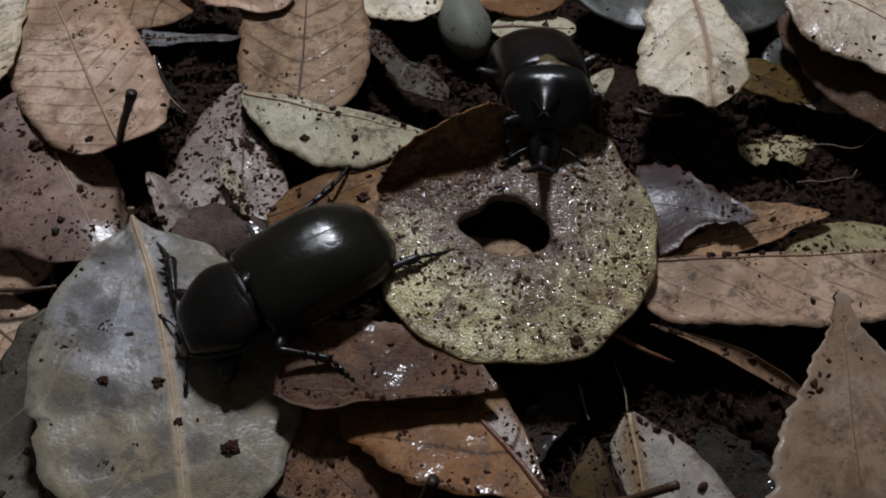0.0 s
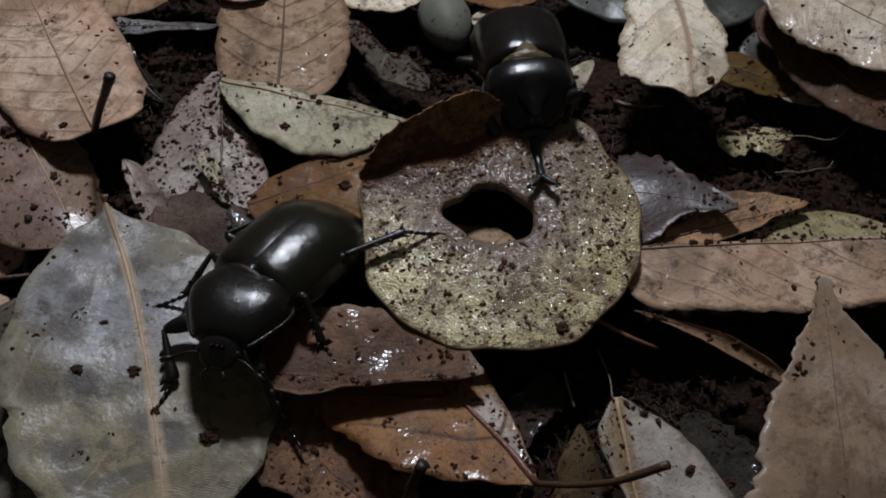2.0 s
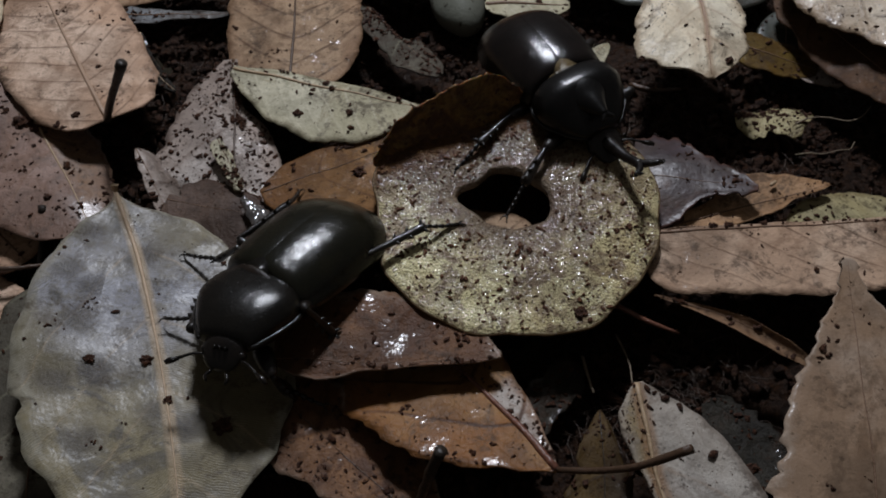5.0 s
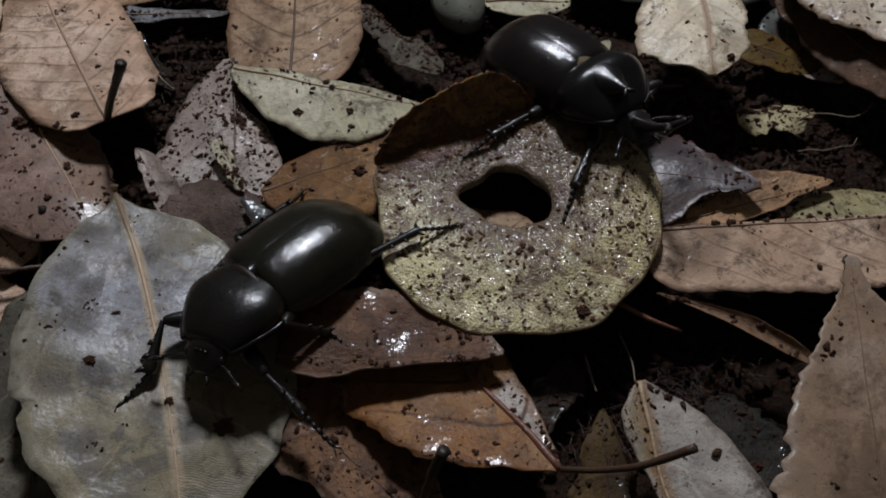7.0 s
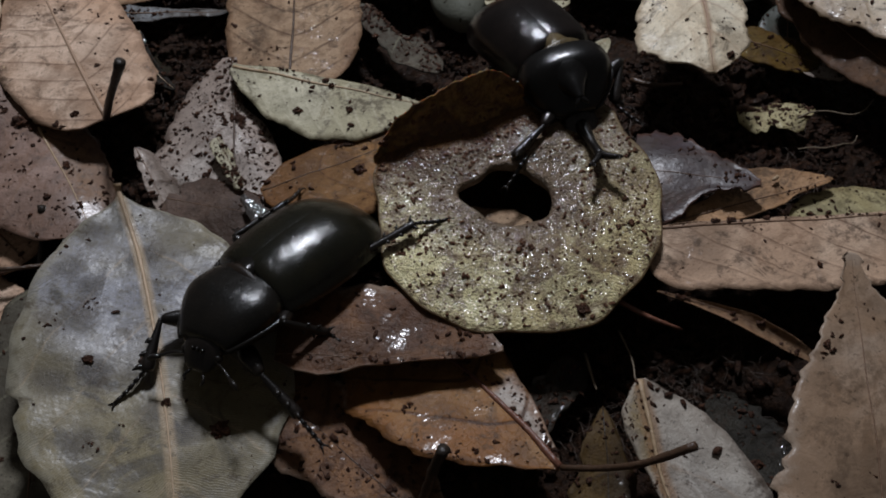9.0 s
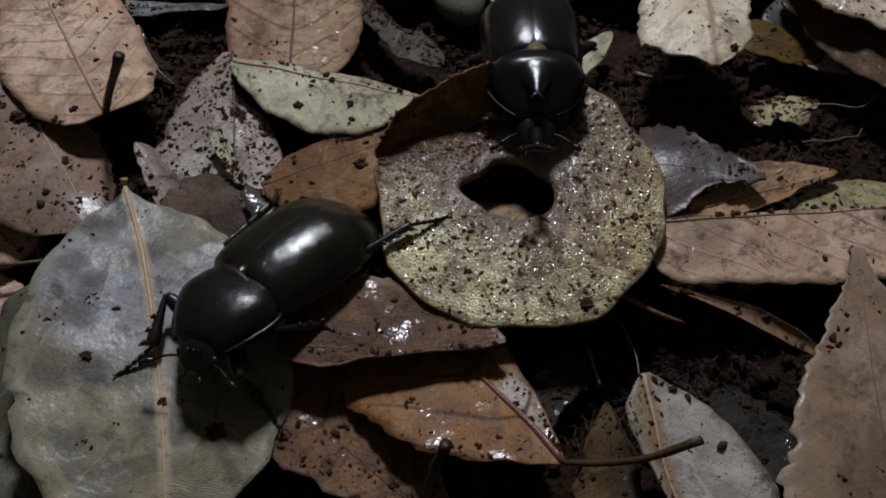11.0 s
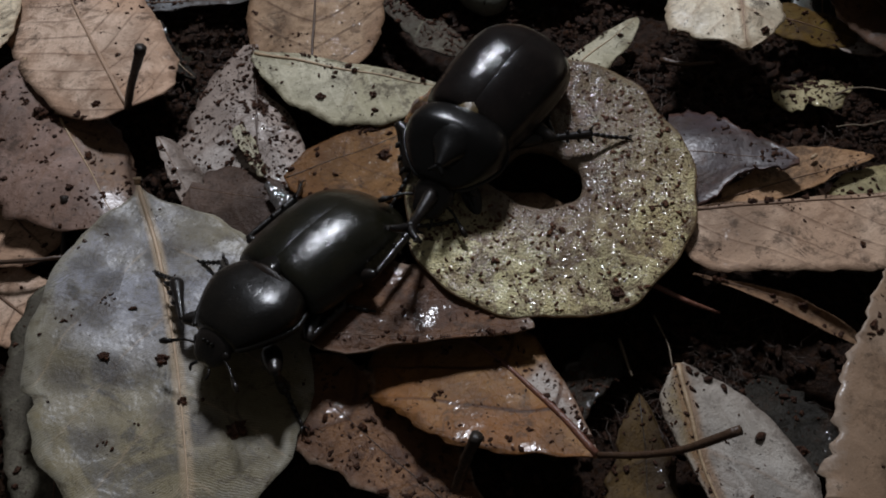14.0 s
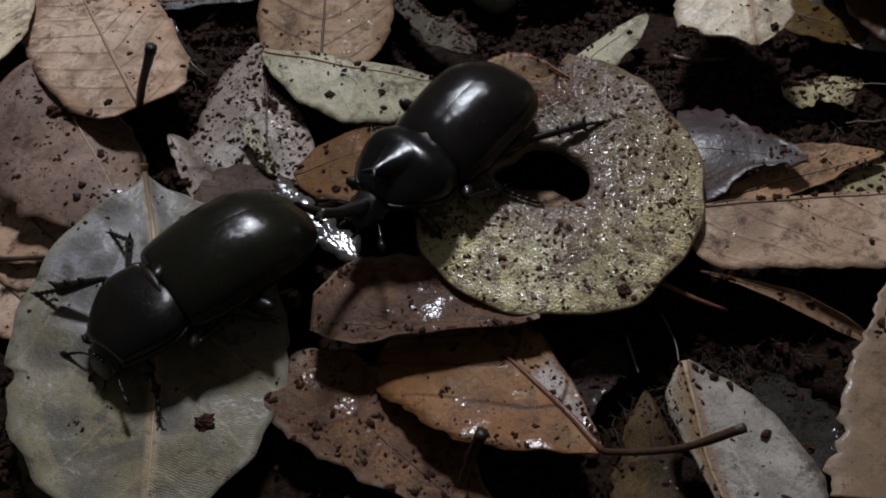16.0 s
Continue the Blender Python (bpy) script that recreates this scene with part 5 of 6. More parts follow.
def clod(place, size, seed, parent=None):
    """A clump of wet soil."""
    rng = random.Random(seed)
    base = Vector(place)
    hit, spot, *_ = scene.ray_cast(bpy.context.evaluated_depsgraph_get(), (base.x * MM, base.y * MM, 0.06), (0, 0, -1))
    base.z = spot.z / MM
    verts, n, m = [], 22, 12
    for i in range(m + 1):
        a = math.pi * i / m
        for k in range(n):
            b = 2 * math.pi * k / n
            v = Vector((math.sin(a) * math.cos(b), math.sin(a) * math.sin(b), math.cos(a)))
            r = size * (0.75 + 0.55 * noise.noise(v * 1.6 + Vector((seed, 0, 0))) + 0.3 * noise.noise(v * 4.0 + Vector((0, seed, 0))) + 0.14 * rng.uniform(-1, 1) * math.sin(a))
            verts.append((v.x * r, v.y * r * 0.85, v.z * r * 0.62))
    faces = [(i * n + k, (i + 1) * n + k, (i + 1) * n + (k + 1) % n, i * n + (k + 1) % n) for i in range(m) for k in range(n)]
    me = mesh_of("soil_clod", verts, faces, smooth=False)
    if parent is not None:
        return part("soil_clod", me, CRUMB, parent, "dark wet soil clump", Matrix.Translation(base * MM - parent.location))
    return tagged(part("soil_clod", me, CRUMB, at=Matrix.Translation(base * MM)), "dark wet clump of soil on a leaf", "soil", "soil clumps")


clod((21.8, 78.5, 17.2), 1.5, 1)
clod((-28.0, 128.8, 16.2), 1.2, 2)
clod((-17.6, 128.1, 15.8), 1.1, 3)
clod((-83.9, 129.9, 16.2), 2.2, 4)
clod((-80.9, 128.7, 15.6), 1.4, 5)
clod((-21.2, 134.7, 15.2), 0.9, 6)
clod((47.0, 53.7, 14.5), 1.3, 7)
clod((-15.9, 113.8, 14.0), 1.6, 8)
clod((-26.2, 105.5, 12.8), 1.2, 9)
clod((-40.8, 130.5, 13.2), 1.6, 10)
clod((41.2, 132.3, 22.5), 0.9, 11)
clod((57.5, 129.3, 22.5), 1.2, 12)
clod((-15.0, 137.6, 12.0), 1.6, 13)
clod((-58.4, 74.6, 16.8), 1.3, 14, big_leaf)
clod((-36.8, 63.2, 12.2), 2.0, 15, big_leaf)
clod((-45.4, 67.7, 14.6), 0.9, 16, big_leaf)
clod((-49.8, 74.9, 14.8), 1.3, 17, big_leaf)
clod((-71.6, 128.7, 17.0), 1.1, 18)


# ---- loose soil on the leaves ----
def leaf_crumbs():
    rng = random.Random(8)
    still, riding, low = [], [], []
    for p, up, s, root in CRUMBS:
        if root is big_leaf:
            riding.append(lump(rng, p + up * (0.2 * s) - big_leaf.location / MM, s, 0.7))
        elif root is low_leaf:
            low.append(lump(rng, p + up * (0.2 * s) - low_leaf.location / MM, s, 0.7))
        else:
            still.append(lump(rng, p + up * (0.2 * s), s, 0.7))
    heap("leaf_dirt", "dark soil specks scattered over the dead leaves", "soil", still, CRUMB)
    heap("dirt_specks", "dark soil specks", "", riding, CRUMB, big_leaf)
    heap("dirt_specks", "dark soil specks", "", low, CRUMB, low_leaf)


leaf_crumbs()


# ---- what moves ----
def frame_of(ahead, up):
    x = Vector(ahead).normalized()
    z = Vector(up)
    z = (z - x * z.dot(x)).normalized()
    return Matrix((x, z.cross(x), z)).transposed()


def key_leg(pair, side, parts, body, feet, size):
    """Bends a leg so that its foot stands at the places (mm) in feet while the body moves."""
    hip = Vector(h * k for h, k in zip(HIPS[pair], size))
    hip.y *= side
    f, s = BONES[pair]
    up_rows, low_rows, toe_rows = [], [], []
    for t, x, y, z in feet:
        m = body[t]
        goal = m.inverted() @ (Vector((x, y, z)) * MM) / MM
        reach = goal - hip
        # the shin ends above the ground, the toes run on from it
        flat = Vector((reach.x, reach.y, 0))
        out = flat.normalized() if flat.length > 0.5 else Vector((0, side, 0))
        ankle = goal - out * 6.9 + Vector((0, 0, 1.1))
        d = ankle - hip
        far = min(max(d.length, abs(f - s) + 1.5), f + s - 0.2)
        d = d.normalized() * far
        ankle = hip + d
        cos = (f * f + far * far - s * s) / (2 * f * far)
        lean = Vector({"front": (0.5, side * 0.8, 0.0), "middle": (0.3, side * 0.9, 0.1), "rear": (-0.3, side * 0.9, 0.05)}[pair])
        for lift in range(12):
            # the knee is raised until it clears what the foot stands on
            bend = lean + Vector((0, 0, 0.2 * lift))
            bend -= d.normalized() * bend.dot(d.normalized())
            bend.normalize()
            knee = hip + d.normalized() * (f * cos) + bend * (f * math.sqrt(max(0, 1 - cos * cos)))
            if (m @ (knee * MM)).z > (z + 2.2) * MM:
                break
        ra, rb = frame_of(knee - hip, bend), frame_of(ankle - knee, bend)
        toe = goal - ankle
        rc = frame_of(toe if toe.length > 1 else out, (0, 0, 1))
        ma = Matrix.Translation(hip * MM) @ ra.to_4x4()
        inv = ma.inverted()
        up_rows.append((t, ma))
        low_rows.append((t, inv @ Matrix.Translation(knee * MM) @ rb.to_4x4()))
        toe_rows.append((t, inv @ Matrix.Translation(ankle * MM) @ rc.to_4x4()))
    for ob, rows in zip(parts, (up_rows, low_rows, toe_rows)):
        walk(ob, rows)


def key_flap():
    """Upright until the male walks over it, then pressed flat."""
    turn = radians(HINGE_TURN)
    foot = Vector((-HINGE * math.sin(turn), HINGE * math.cos(turn), 1.7)) * MM
    walk(flap, [(t, pose(foot.x, foot.y, foot.z, lean, 0, HINGE_TURN)) for t, lean in FLAP_LEAN])


def key_beetle(root, shield, legs, rows, neck, feet, size):
    """rows: seconds, place (mm), roll, pitch (head down: plus), heading; neck: seconds, pitch, turn of the front part."""
    body = {t: pose(x * MM, y * MM, z * MM, roll, pitch, head) for t, x, y, z, roll, pitch, head in rows}
    walk(root, list(body.items()))
    walk(shield, [(t, pose(0.0008 * size[0], 0, 0.0056 * size[2], 0, nod, turn)) for t, nod, turn in neck])
    for name, parts in legs.items():
        pair, word = name.split("_")
        key_leg(pair, 1 if word == "left" else -1, parts, body, feet[name], size)


FLAP_LEAN = [(0, 60), (10.8, 60), (11.5, 42), (12, 22), (12.5, 16), (13, 13), (14, 11), (16, 9)]
LEAF_SHIFT = [(0, 0.0, 0.0, -0.0), (7, -1.1, -0.2, 0.1), (12.5, 1.4, -0.2, -4.6), (14, -0.7, -1.3, -2.6), (14.5, -3.5, -0.5, 1.7), (15, -6.0, 1.5, 0.0), (15.5, -4.3, 2.0, -4.7), (16, -2.1, 1.7, -8.5)]
LOW_LEAF_SHIFT = [(0, 0.0), (4.5, 0.7), (7.5, 1.2), (11, 2.0), (13, 2.8), (14.5, 3.2), (16, 4.2)]
FEMALE_ROWS = [
    (0, -33.6, 87.9, 13.7, 0.0, 3.6, 210.0),
    (0.5, -33.8, 86.4, 13.7, 2.5, 2.4, 213.2),
    (1, -33.9, 85.2, 13.3, 7.6, -9.1, 221.7),
    (1.5, -31.7, 84.7, 13.3, 0.5, -5.7, 227.6),
    (2, -30.7, 85.4, 13.4, 4.7, -12.4, 234.3),
    (2.5, -24.3, 85.1, 14.0, 8.3, -16.1, 246.4),
    (3, -24.4, 83.4, 14.1, 8.1, -15.1, 245.7),
    (3.5, -23.9, 83.9, 14.0, 11.6, -14.2, 243.3),
    (4, -25.5, 82.6, 13.8, 6.4, -12.1, 238.0),
    (4.5, -28.6, 81.7, 14.4, 8.9, -11.9, 234.0),
    (7, -32.5, 82.4, 13.6, 10.5, -8.7, 225.6),
    (7.5, -32.4, 82.5, 13.5, 11.2, -8.6, 225.3),
    (8, -32.5, 82.5, 13.4, 11.3, -8.7, 225.6),
    (8.5, -32.6, 82.6, 13.4, 11.3, -8.8, 225.5),
    (11, -33.8, 81.2, 13.3, 11.0, -8.4, 225.2),
    (11.5, -31.5, 81.1, 13.8, 5.6, -9.2, 231.9),
    (12, -29.0, 81.3, 14.3, 11.3, -10.5, 239.8),
    (12.5, -30.9, 81.6, 13.9, 12.9, -9.7, 233.8),
    (13, -31.5, 81.1, 14.0, 11.0, -9.6, 231.6),
    (13.5, -32.0, 81.1, 13.6, 9.2, -9.5, 230.6),
    (14, -33.1, 80.5, 13.4, 6.0, -8.2, 229.0),
    (14.5, -43.7, 80.7, 12.5, 6.0, -2.8, 212.4),
    (15, -49.0, 80.1, 12.9, 5.0, -6.6, 219.6),
    (15.5, -50.4, 81.0, 13.4, 3.0, -1.3, 217.9),
    (16, -52.1, 81.2, 13.8, 4.0, 0.6, 216.6),
]
FEMALE_NECK = [(0, 6.6, -5.1), (0.5, 5.3, -9.1), (1, -0.2, 9.3), (1.5, -2.6, 14.2), (2, -5.2, 20.0), (2.5, -4.5, 21.6), (3, -3.8, 21.0), (3.5, -3.6, 24.9), (4, -8.2, 26.5), (4.5, -7.4, 19.8), (7, -2.7, 17.0), (7.5, -1.2, 16.2), (8, -1.3, 16.7), (8.5, -1.7, 16.4), (11, -5.6, 19.8), (11.5, -2.1, 25.2), (12, -0.5, 14.7), (12.5, 0.1, 21.6), (13, -2.2, 7.0), (13.5, -6.0, 10.9), (14, -6.8, 2.0), (14.5, 2.0, 9.0), (15, 1.0, 13.0), (15.5, 0.0, 8.0), (16, -1.0, 15.0)]
FEMALE_FEET = {
    "front_left": [(0, -37.5, 74.0, 10.9), (0.5, -35.6, 67.0, 10.8), (1, -30.9, 67.2, 10.0), (1.5, -30.9, 67.1, 10.0), (2, -22.0, 61.4, 10.0), (2.5, -9.9, 68.4, 10.0), (3, -6.9, 65.0, 10.0), (3.5, -7.3, 68.1, 10.0), (4, -6.9, 64.0, 10.0), (4.5, -19.5, 68.1, 10.0), (7, -18.5, 56.6, 15.0), (7.5, -18.5, 56.6, 15.0), (8, -18.5, 56.6, 15.0), (8.5, -18.5, 56.6, 15.0), (11, -28.6, 62.2, 10.0), (11.5, -18.7, 66.4, 10.0), (12, -18.3, 67.3, 10.0), (12.5, -16.9, 67.8, 10.0), (13, -29.9, 62.6, 10.0), (13.5, -30.1, 63.9, 10.0), (14, -29.4, 61.6, 10.0), (14.5, -31.8, 62.3, 10.2), (15, -36.5, 62.6, 11.1), (15.5, -57.7, 60.7, 15.4), (16, -52.5, 62.6, 14.3)],
    "front_right": [(0, -55.4, 105.3, 13.5), (0.5, -61.4, 89.5, 15.2), (1, -56.7, 83.2, 14.5), (1.5, -50.4, 76.8, 13.4), (2, -46.5, 66.5, 13.0), (2.5, -39.7, 64.6, 11.7), (3, -44.2, 68.3, 12.4), (3.5, -33.2, 67.4, 10.3), (4, -39.7, 71.0, 11.5), (4.5, -47.7, 83.4, 12.7), (7, -54.3, 66.3, 14.5), (7.5, -54.3, 66.0, 14.5), (8, -54.3, 66.1, 14.5), (8.5, -54.3, 66.0, 14.5), (11, -55.1, 71.2, 14.5), (11.5, -47.8, 65.7, 13.3), (12, -43.2, 63.6, 12.4), (12.5, -55.6, 71.9, 14.6), (13, -52.1, 65.4, 14.1), (13.5, -60.4, 86.4, 15.1), (14, -55.9, 90.8, 14.1), (14.5, -64.2, 88.3, 15.8), (15, -73.0, 85.6, 17.5), (15.5, -76.6, 82.8, 17.5), (16, -77.6, 84.9, 17.5)],
    "middle_left": [(0, -14.6, 71.5, 15.0), (0.5, -14.6, 71.5, 15.0), (1, -14.6, 71.5, 15.0), (1.5, -14.6, 71.5, 15.0), (2, -14.6, 71.5, 15.0), (2.5, -14.6, 71.5, 15.0), (3, -14.6, 71.5, 15.0), (3.5, -14.6, 71.5, 15.0), (4, -14.6, 71.5, 15.0), (4.5, -14.6, 71.5, 15.0), (7, -14.7, 72.8, 15.0), (7.5, -14.7, 72.8, 15.0), (8, -14.7, 72.8, 15.0), (8.5, -14.7, 72.8, 15.0), (11, -15.8, 74.3, 15.0), (11.5, -15.8, 74.3, 15.0), (12, -15.8, 74.3, 15.0), (12.5, -15.3, 78.1, 15.0), (13, -15.3, 78.1, 15.0), (13.5, -15.3, 78.1, 15.0), (14, -15.3, 78.1, 15.0), (14.5, -13.3, 79.4, 15.1), (15, -19.5, 77.5, 15.0), (15.5, -37.6, 69.5, 15.0), (16, -35.3, 77.8, 15.0)],
    "middle_right": [(0, -38.8, 111.2, 10.0), (0.5, -38.3, 110.1, 9.9), (1, -36.5, 107.8, 9.6), (1.5, -36.5, 106.7, 9.7), (2, -50.3, 87.9, 13.0), (2.5, -49.1, 79.3, 13.1), (3, -46.7, 96.3, 12.1), (3.5, -47.3, 91.5, 12.3), (4, -50.0, 85.0, 13.1), (4.5, -48.7, 90.9, 12.6), (7, -37.7, 100.6, 15.0), (7.5, -37.7, 100.6, 15.0), (8, -37.7, 100.6, 15.0), (8.5, -37.7, 100.6, 15.0), (11, -40.7, 100.0, 10.7), (11.5, -49.9, 89.2, 12.9), (12, -46.7, 92.6, 12.2), (12.5, -50.5, 83.2, 13.2), (13, -52.4, 92.9, 13.3), (13.5, -48.9, 91.2, 12.6), (14, -49.8, 93.4, 12.8), (14.5, -53.7, 91.3, 13.6), (15, -57.9, 96.7, 14.3), (15.5, -63.2, 96.6, 15.3), (16, -66.5, 98.2, 15.9)],
    "rear_left": [(0, 2.9, 97.9, 17.8), (0.5, 2.3, 97.7, 17.8), (1, 3.5, 97.3, 17.8), (1.5, 3.4, 98.4, 17.8), (2, 2.4, 98.4, 17.8), (2.5, 2.5, 98.5, 17.8), (3, 3.2, 98.4, 17.8), (3.5, 3.6, 98.1, 17.8), (4, 4.0, 98.3, 17.8), (4.5, 3.7, 98.3, 17.8), (7, 2.6, 96.9, 17.8), (7.5, 2.4, 97.5, 17.8), (8, 1.9, 97.7, 17.8), (8.5, 1.5, 97.9, 17.8), (11, 1.8, 97.7, 17.8), (11.5, 1.8, 98.1, 17.8), (12, 3.4, 99.4, 17.8), (12.5, 2.4, 97.1, 17.8), (13, 0.4, 98.3, 17.8), (13.5, -0.9, 96.8, 17.8), (14, -3.9, 94.1, 17.8), (14.5, -14.3, 83.4, 15.0), (15, -15.8, 81.6, 15.0), (15.5, -32.0, 80.3, 13.0), (16, -36.6, 79.7, 13.0)],
    "rear_right": [(0, -18.9, 121.3, 15.0), (0.5, -18.9, 121.3, 15.0), (1, -20.5, 118.0, 15.0), (1.5, -23.5, 113.0, 15.0), (2, -24.5, 111.0, 15.0), (2.5, -24.5, 110.5, 15.0), (3, -24.5, 110.0, 15.0), (3.5, -24.5, 110.0, 15.0), (4, -25.0, 109.5, 15.0), (4.5, -26.0, 109.2, 15.0), (7, -26.3, 109.2, 15.0), (7.5, -26.3, 109.2, 15.0), (8, -26.3, 109.2, 15.0), (8.5, -26.3, 109.2, 15.0), (11, -31.0, 107.9, 15.0), (11.5, -31.0, 107.9, 15.0), (12, -31.0, 107.9, 15.0), (12.5, -31.0, 107.9, 15.0), (13, -31.0, 107.9, 15.0), (13.5, -31.0, 107.9, 15.0), (14, -31.0, 107.9, 15.0), (14.5, -25.7, 102.5, 15.0), (15, -34.2, 102.8, 15.0), (15.5, -34.2, 102.8, 15.0), (16, -36.7, 103.0, 15.0)],
}
MALE_ROWS = [
    (0, 21.9, 130.4, 18.8, -0.5, -20.0, 276.0),
    (0.5, 22.0, 130.1, 18.4, 1.0, -19.0, 271.7),
    (1, 22.2, 130.3, 18.3, 1.3, -18.0, 273.7),
    (1.5, 23.1, 130.6, 18.3, 3.1, -16.0, 272.1),
    (2, 21.3, 131.5, 18.9, 2.9, -12.0, 270.9),
    (2.5, 21.7, 131.1, 18.5, 0.5, -11.0, 273.0),
    (3, 21.4, 130.0, 18.6, 0.7, -12.0, 275.5),
    (3.5, 26.1, 128.7, 17.9, 2.7, -8.0, 279.8),
    (4, 25.1, 126.0, 17.5, 4.5, -6.0, 287.2),
    (4.5, 24.9, 124.5, 17.5, 5.4, -5.0, 289.6),
    (7, 29.4, 124.8, 17.1, 5.5, -6.0, 309.3),
    (7.5, 28.5, 127.7, 17.3, 5.7, -6.0, 308.3),
    (8, 25.7, 128.9, 17.8, 7.5, -6.0, 307.1),
    (8.5, 24.7, 130.4, 17.6, 5.3, -8.0, 302.7),
    (11, 18.6, 125.1, 18.2, 1.1, -4.0, 267.8),
    (11.5, 16.0, 124.7, 18.5, 2.1, -4.0, 262.9),
    (12, 15.7, 124.4, 18.9, 0.0, -4.0, 259.0),
    (12.5, 10.9, 119.0, 18.8, -2.5, 3.0, 260.6),
    (13, 8.5, 116.1, 18.3, -6.4, 8.0, 257.1),
    (13.5, 3.0, 115.3, 18.6, -9.8, 9.6, 235.6),
    (14, -0.6, 109.7, 19.3, -11.2, 7.2, 230.9),
    (14.5, -8.3, 107.6, 17.8, -9.3, 7.9, 223.9),
    (15, -9.2, 104.3, 18.3, -8.4, -0.4, 230.0),
    (15.5, -7.7, 102.3, 18.5, -8.2, 1.9, 229.9),
    (16, -8.5, 102.7, 17.7, 1.3, 4.9, 228.6),
]
MALE_NECK = [(0, 15.5, -16.0), (0.5, 13.7, -11.7), (1, 14.4, -13.7), (1.5, 13.2, -11.0), (2, 26.1, -0.6), (2.5, 16.2, -8.0), (3, 10.6, -4.0), (3.5, 3.5, 4.0), (4, -2.8, 4.0), (4.5, 5.6, 4.0), (7, -14.4, -11.0), (7.5, 11.0, -10.0), (8, 11.6, -10.0), (8.5, 13.5, -16.0), (11, -6.4, -4.5), (11.5, -2.0, -0.1), (12, 12.0, -16.0), (12.5, 7.0, -4.0), (13, -10.0, -11.6), (13.5, -3.5, -4.3), (14, -10.2, 11.5), (14.5, -17.4, -2.9), (15, -24.0, -5.0), (15.5, -22.0, -10.0), (16, -23.0, -4.0)]
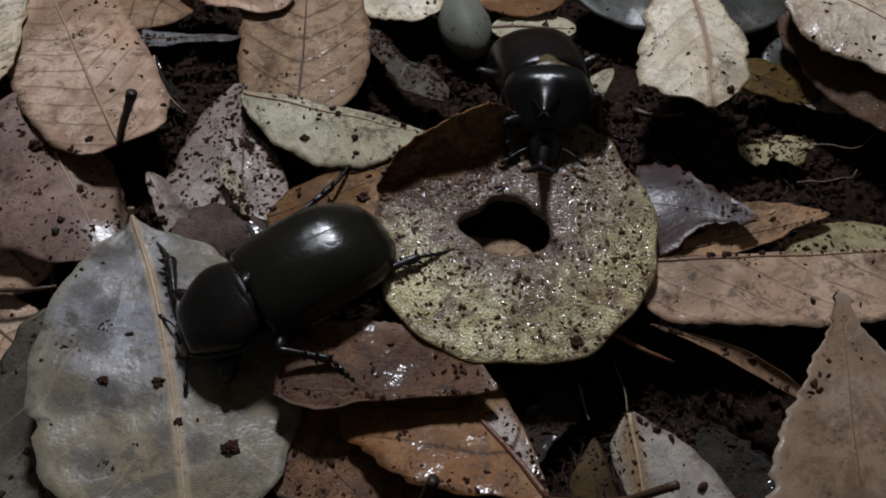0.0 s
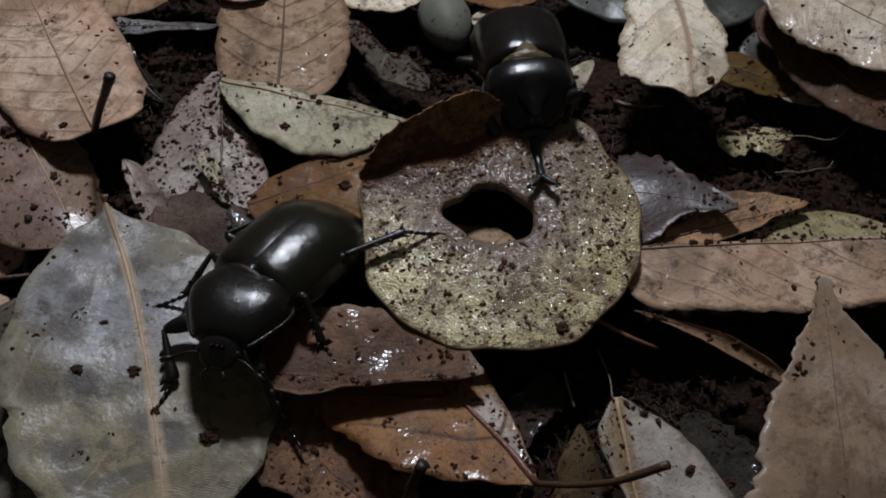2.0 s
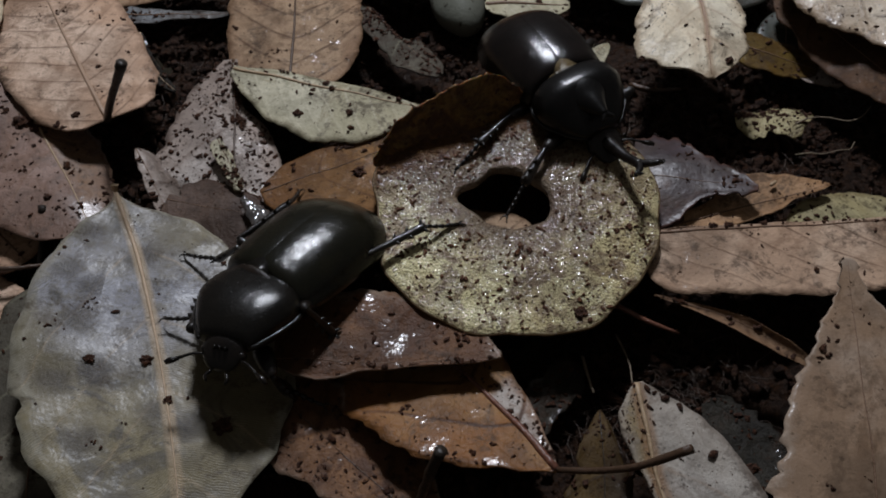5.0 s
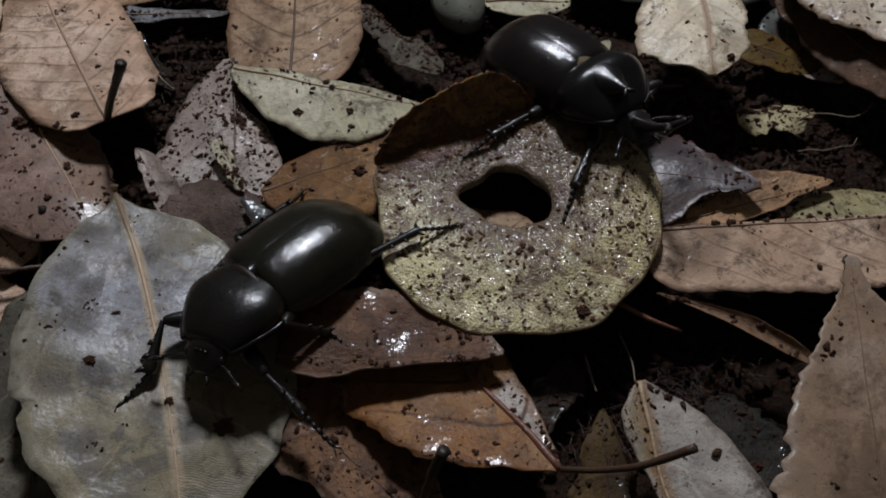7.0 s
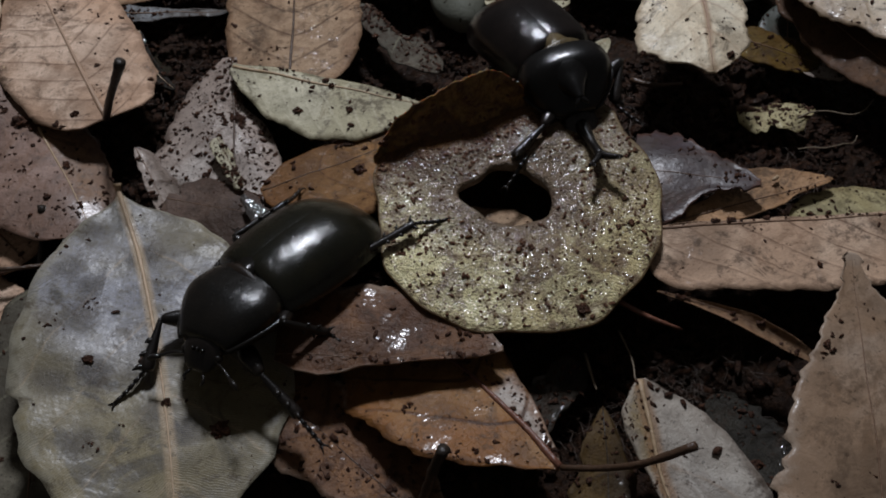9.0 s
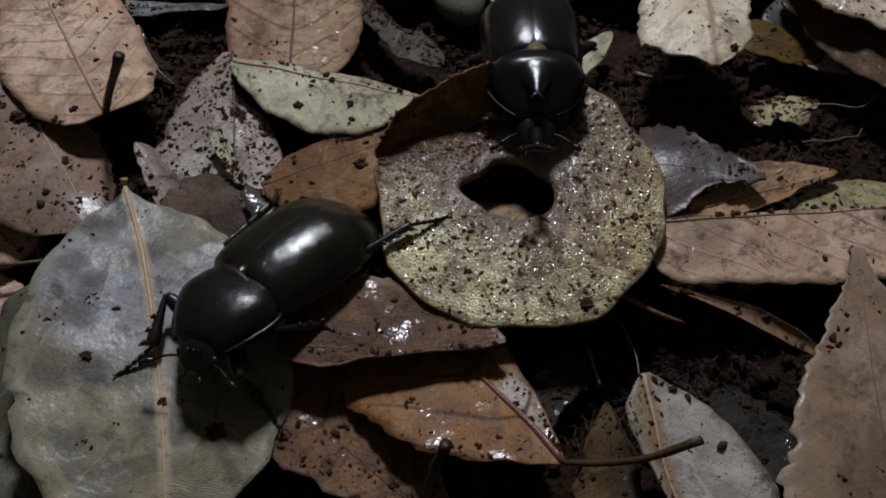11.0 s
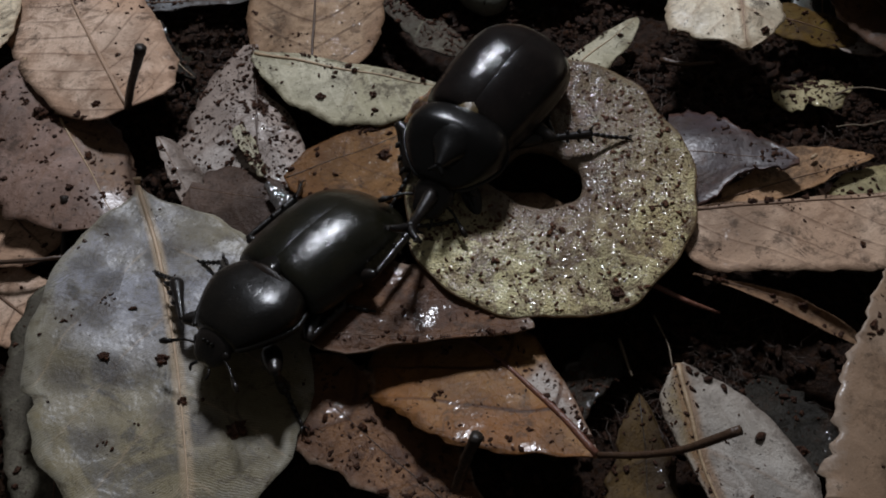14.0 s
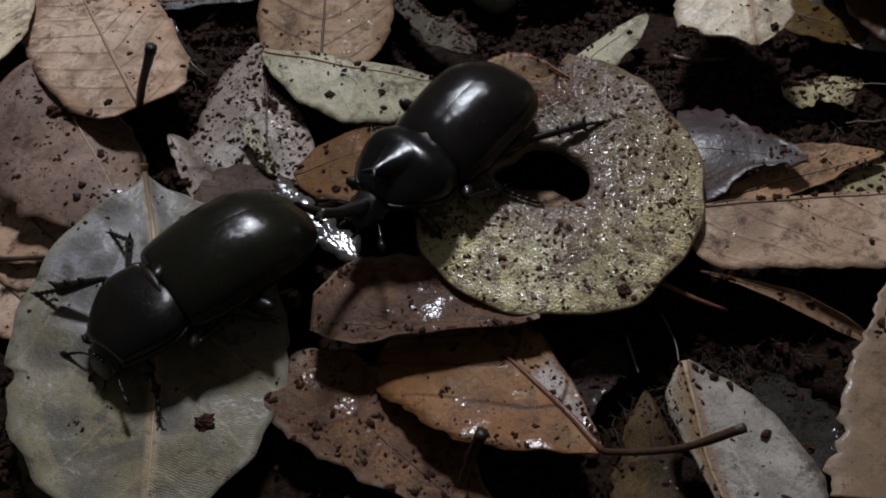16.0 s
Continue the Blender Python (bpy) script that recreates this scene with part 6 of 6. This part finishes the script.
MALE_FEET = {
    "front_left": [(0, 38.1, 120.9, 19.2), (0.5, 36.5, 120.6, 19.2), (1, 37.8, 119.6, 19.1), (1.5, 33.6, 117.6, 19.0), (2, 32.5, 119.8, 19.2), (2.5, 31.4, 121.9, 19.4), (3, 31.2, 117.4, 19.0), (3.5, 34.0, 115.1, 18.7), (4, 35.6, 115.2, 18.7), (4.5, 35.9, 113.4, 18.5), (7, 36.3, 114.2, 18.6), (7.5, 37.4, 115.9, 18.8), (8, 36.4, 117.6, 18.9), (8.5, 39.5, 118.0, 18.9), (11, 27.3, 111.0, 18.5), (11.5, 28.9, 112.7, 18.6), (12, 31.5, 115.9, 18.9), (12.5, 25.6, 109.8, 18.4), (13, 19.7, 105.2, 18.0), (13.5, 8.5, 100.7, 17.8), (14, -0.0, 94.7, 17.4), (14.5, -5.3, 87.6, 16.8), (15, -6.0, 87.5, 16.8), (15.5, -6.2, 87.4, 16.8), (16, -5.5, 87.2, 16.7)],
    "front_right": [(0, 11.2, 110.5, 18.7), (0.5, 10.1, 112.0, 18.8), (1, 11.7, 110.5, 18.7), (1.5, 10.9, 111.8, 18.8), (2, 11.3, 113.6, 19.0), (2.5, 10.9, 114.5, 19.1), (3, 11.0, 110.1, 18.7), (3.5, 10.6, 106.8, 18.3), (4, 8.8, 95.3, 17.3), (4.5, 8.4, 94.7, 17.2), (7, 19.6, 93.7, 16.9), (7.5, 16.5, 94.0, 17.0), (8, 15.1, 94.7, 17.1), (8.5, 12.2, 102.4, 17.9), (11, 2.0, 115.3, 19.3), (11.5, -0.6, 116.6, 19.5), (12, -2.1, 118.8, 19.7), (12.5, -9.5, 111.2, 19.1), (13, -13.1, 104.5, 18.5), (13.5, -13.2, 104.3, 18.5), (14, -12.9, 100.5, 18.1), (14.5, -19.3, 101.9, 18.4), (15, -21.0, 99.4, 18.2), (15.5, -21.8, 98.8, 18.1), (16, -21.2, 98.0, 18.0)],
    "middle_left": [(0, 31.8, 136.5, 9.0), (0.5, 31.8, 136.5, 9.0), (1, 31.8, 136.5, 9.0), (1.5, 31.8, 136.5, 9.0), (2, 31.8, 136.5, 9.0), (2.5, 31.8, 136.5, 9.0), (3, 31.8, 136.5, 9.0), (3.5, 31.8, 136.5, 9.0), (4, 31.8, 136.5, 9.0), (4.5, 31.8, 136.5, 9.0), (7, 31.8, 136.5, 9.0), (7.5, 31.8, 136.5, 9.0), (8, 31.8, 136.5, 9.0), (8.5, 31.8, 136.5, 9.0), (11, 31.8, 136.5, 9.0), (11.5, 31.8, 136.5, 9.0), (12, 31.8, 136.5, 9.0), (12.5, 22.1, 122.3, 19.0), (13, 22.1, 122.3, 19.0), (13.5, 14.5, 113.5, 19.0), (14, 30.3, 108.7, 19.0), (14.5, 2.6, 103.5, 19.0), (15, 17.5, 100.4, 17.6), (15.5, 10.4, 96.4, 17.4), (16, 10.3, 96.3, 17.3)],
    "middle_right": [(0, 11.0, 134.2, 9.0), (0.5, 11.0, 134.2, 9.0), (1, 11.0, 134.2, 9.0), (1.5, 11.0, 134.2, 9.0), (2, 11.0, 134.2, 9.0), (2.5, 11.0, 134.2, 9.0), (3, 11.0, 134.2, 9.0), (3.5, 11.0, 134.2, 9.0), (4, 0.1, 105.3, 18.4), (4.5, 0.2, 104.6, 18.3), (7, -2.0, 107.1, 18.6), (7.5, 0.2, 106.0, 18.4), (8, 0.6, 106.0, 18.4), (8.5, 0.6, 105.9, 18.4), (11, 8.3, 130.4, 9.0), (11.5, 8.3, 130.4, 9.0), (12, 8.3, 130.4, 9.0), (12.5, 8.3, 130.4, 9.0), (13, -0.6, 123.3, 19.0), (13.5, -0.6, 123.3, 19.0), (14, -5.6, 120.2, 9.0), (14.5, -19.1, 110.7, 19.0), (15, -19.1, 110.7, 19.0), (15.5, -19.1, 110.7, 19.0), (16, -12.5, 120.8, 20.1)],
    "rear_left": [(0, 29.3, 146.2, 9.0), (0.5, 29.3, 146.2, 9.0), (1, 29.3, 146.2, 9.0), (1.5, 29.3, 146.2, 9.0), (2, 29.3, 146.2, 9.0), (2.5, 29.3, 146.2, 9.0), (3, 29.3, 146.2, 9.0), (3.5, 29.3, 146.2, 9.0), (4, 29.3, 146.2, 9.0), (4.5, 29.3, 146.2, 9.0), (7, 29.3, 146.2, 9.0), (7.5, 29.3, 146.2, 9.0), (8, 29.3, 146.2, 9.0), (8.5, 29.3, 146.2, 9.0), (11, 29.3, 146.2, 9.0), (11.5, 29.3, 146.2, 9.0), (12, 29.3, 146.2, 9.0), (12.5, 22.3, 132.4, 9.0), (13, 22.3, 132.4, 9.0), (13.5, 18.9, 122.6, 19.0), (14, 18.9, 122.6, 19.0), (14.5, 33.1, 115.4, 18.8), (15, 32.4, 115.9, 18.8), (15.5, 31.8, 114.1, 18.7), (16, 29.3, 114.3, 18.7)],
    "rear_right": [(0, 11.4, 144.3, 9.0), (0.5, 11.4, 144.3, 9.0), (1, 11.4, 144.3, 9.0), (1.5, 11.4, 144.3, 9.0), (2, 11.4, 144.3, 9.0), (2.5, 11.4, 144.3, 9.0), (3, 11.4, 144.3, 9.0), (3.5, 11.4, 144.3, 9.0), (4, 11.4, 144.3, 9.0), (4.5, 11.4, 144.3, 9.0), (7, 12.9, 130.7, 9.0), (7.5, 12.9, 130.7, 9.0), (8, 12.9, 130.7, 9.0), (8.5, 12.9, 130.7, 9.0), (11, 12.9, 130.7, 9.0), (11.5, 12.9, 130.7, 9.0), (12, 12.9, 130.7, 9.0), (12.5, 12.9, 130.7, 9.0), (13, 12.9, 130.7, 9.0), (13.5, 12.9, 130.7, 9.0), (14, 1.9, 127.0, 9.0), (14.5, 1.9, 127.0, 9.0), (15, 1.9, 127.0, 9.0), (15.5, -4.9, 119.6, 19.0), (16, -4.9, 119.6, 19.0)],
}


def motions():
    rest = Vector(big_leaf.location)
    walk(big_leaf, [(t, pose(rest.x + dx * MM, rest.y + dy * MM, rest.z, 0, 0, turn)) for t, dx, dy, turn in LEAF_SHIFT])
    rest = Vector(low_leaf.location)
    walk(low_leaf, [(t, pose(rest.x, rest.y + dy * MM, rest.z)) for t, dy in LOW_LEAF_SHIFT])
    key_flap()
    key_beetle(female, female_shield, female_legs, FEMALE_ROWS, FEMALE_NECK, FEMALE_FEET, FEMALE_SIZE)
    key_beetle(male, male_shield, male_legs, MALE_ROWS, MALE_NECK, MALE_FEET, MALE_SIZE)


motions()
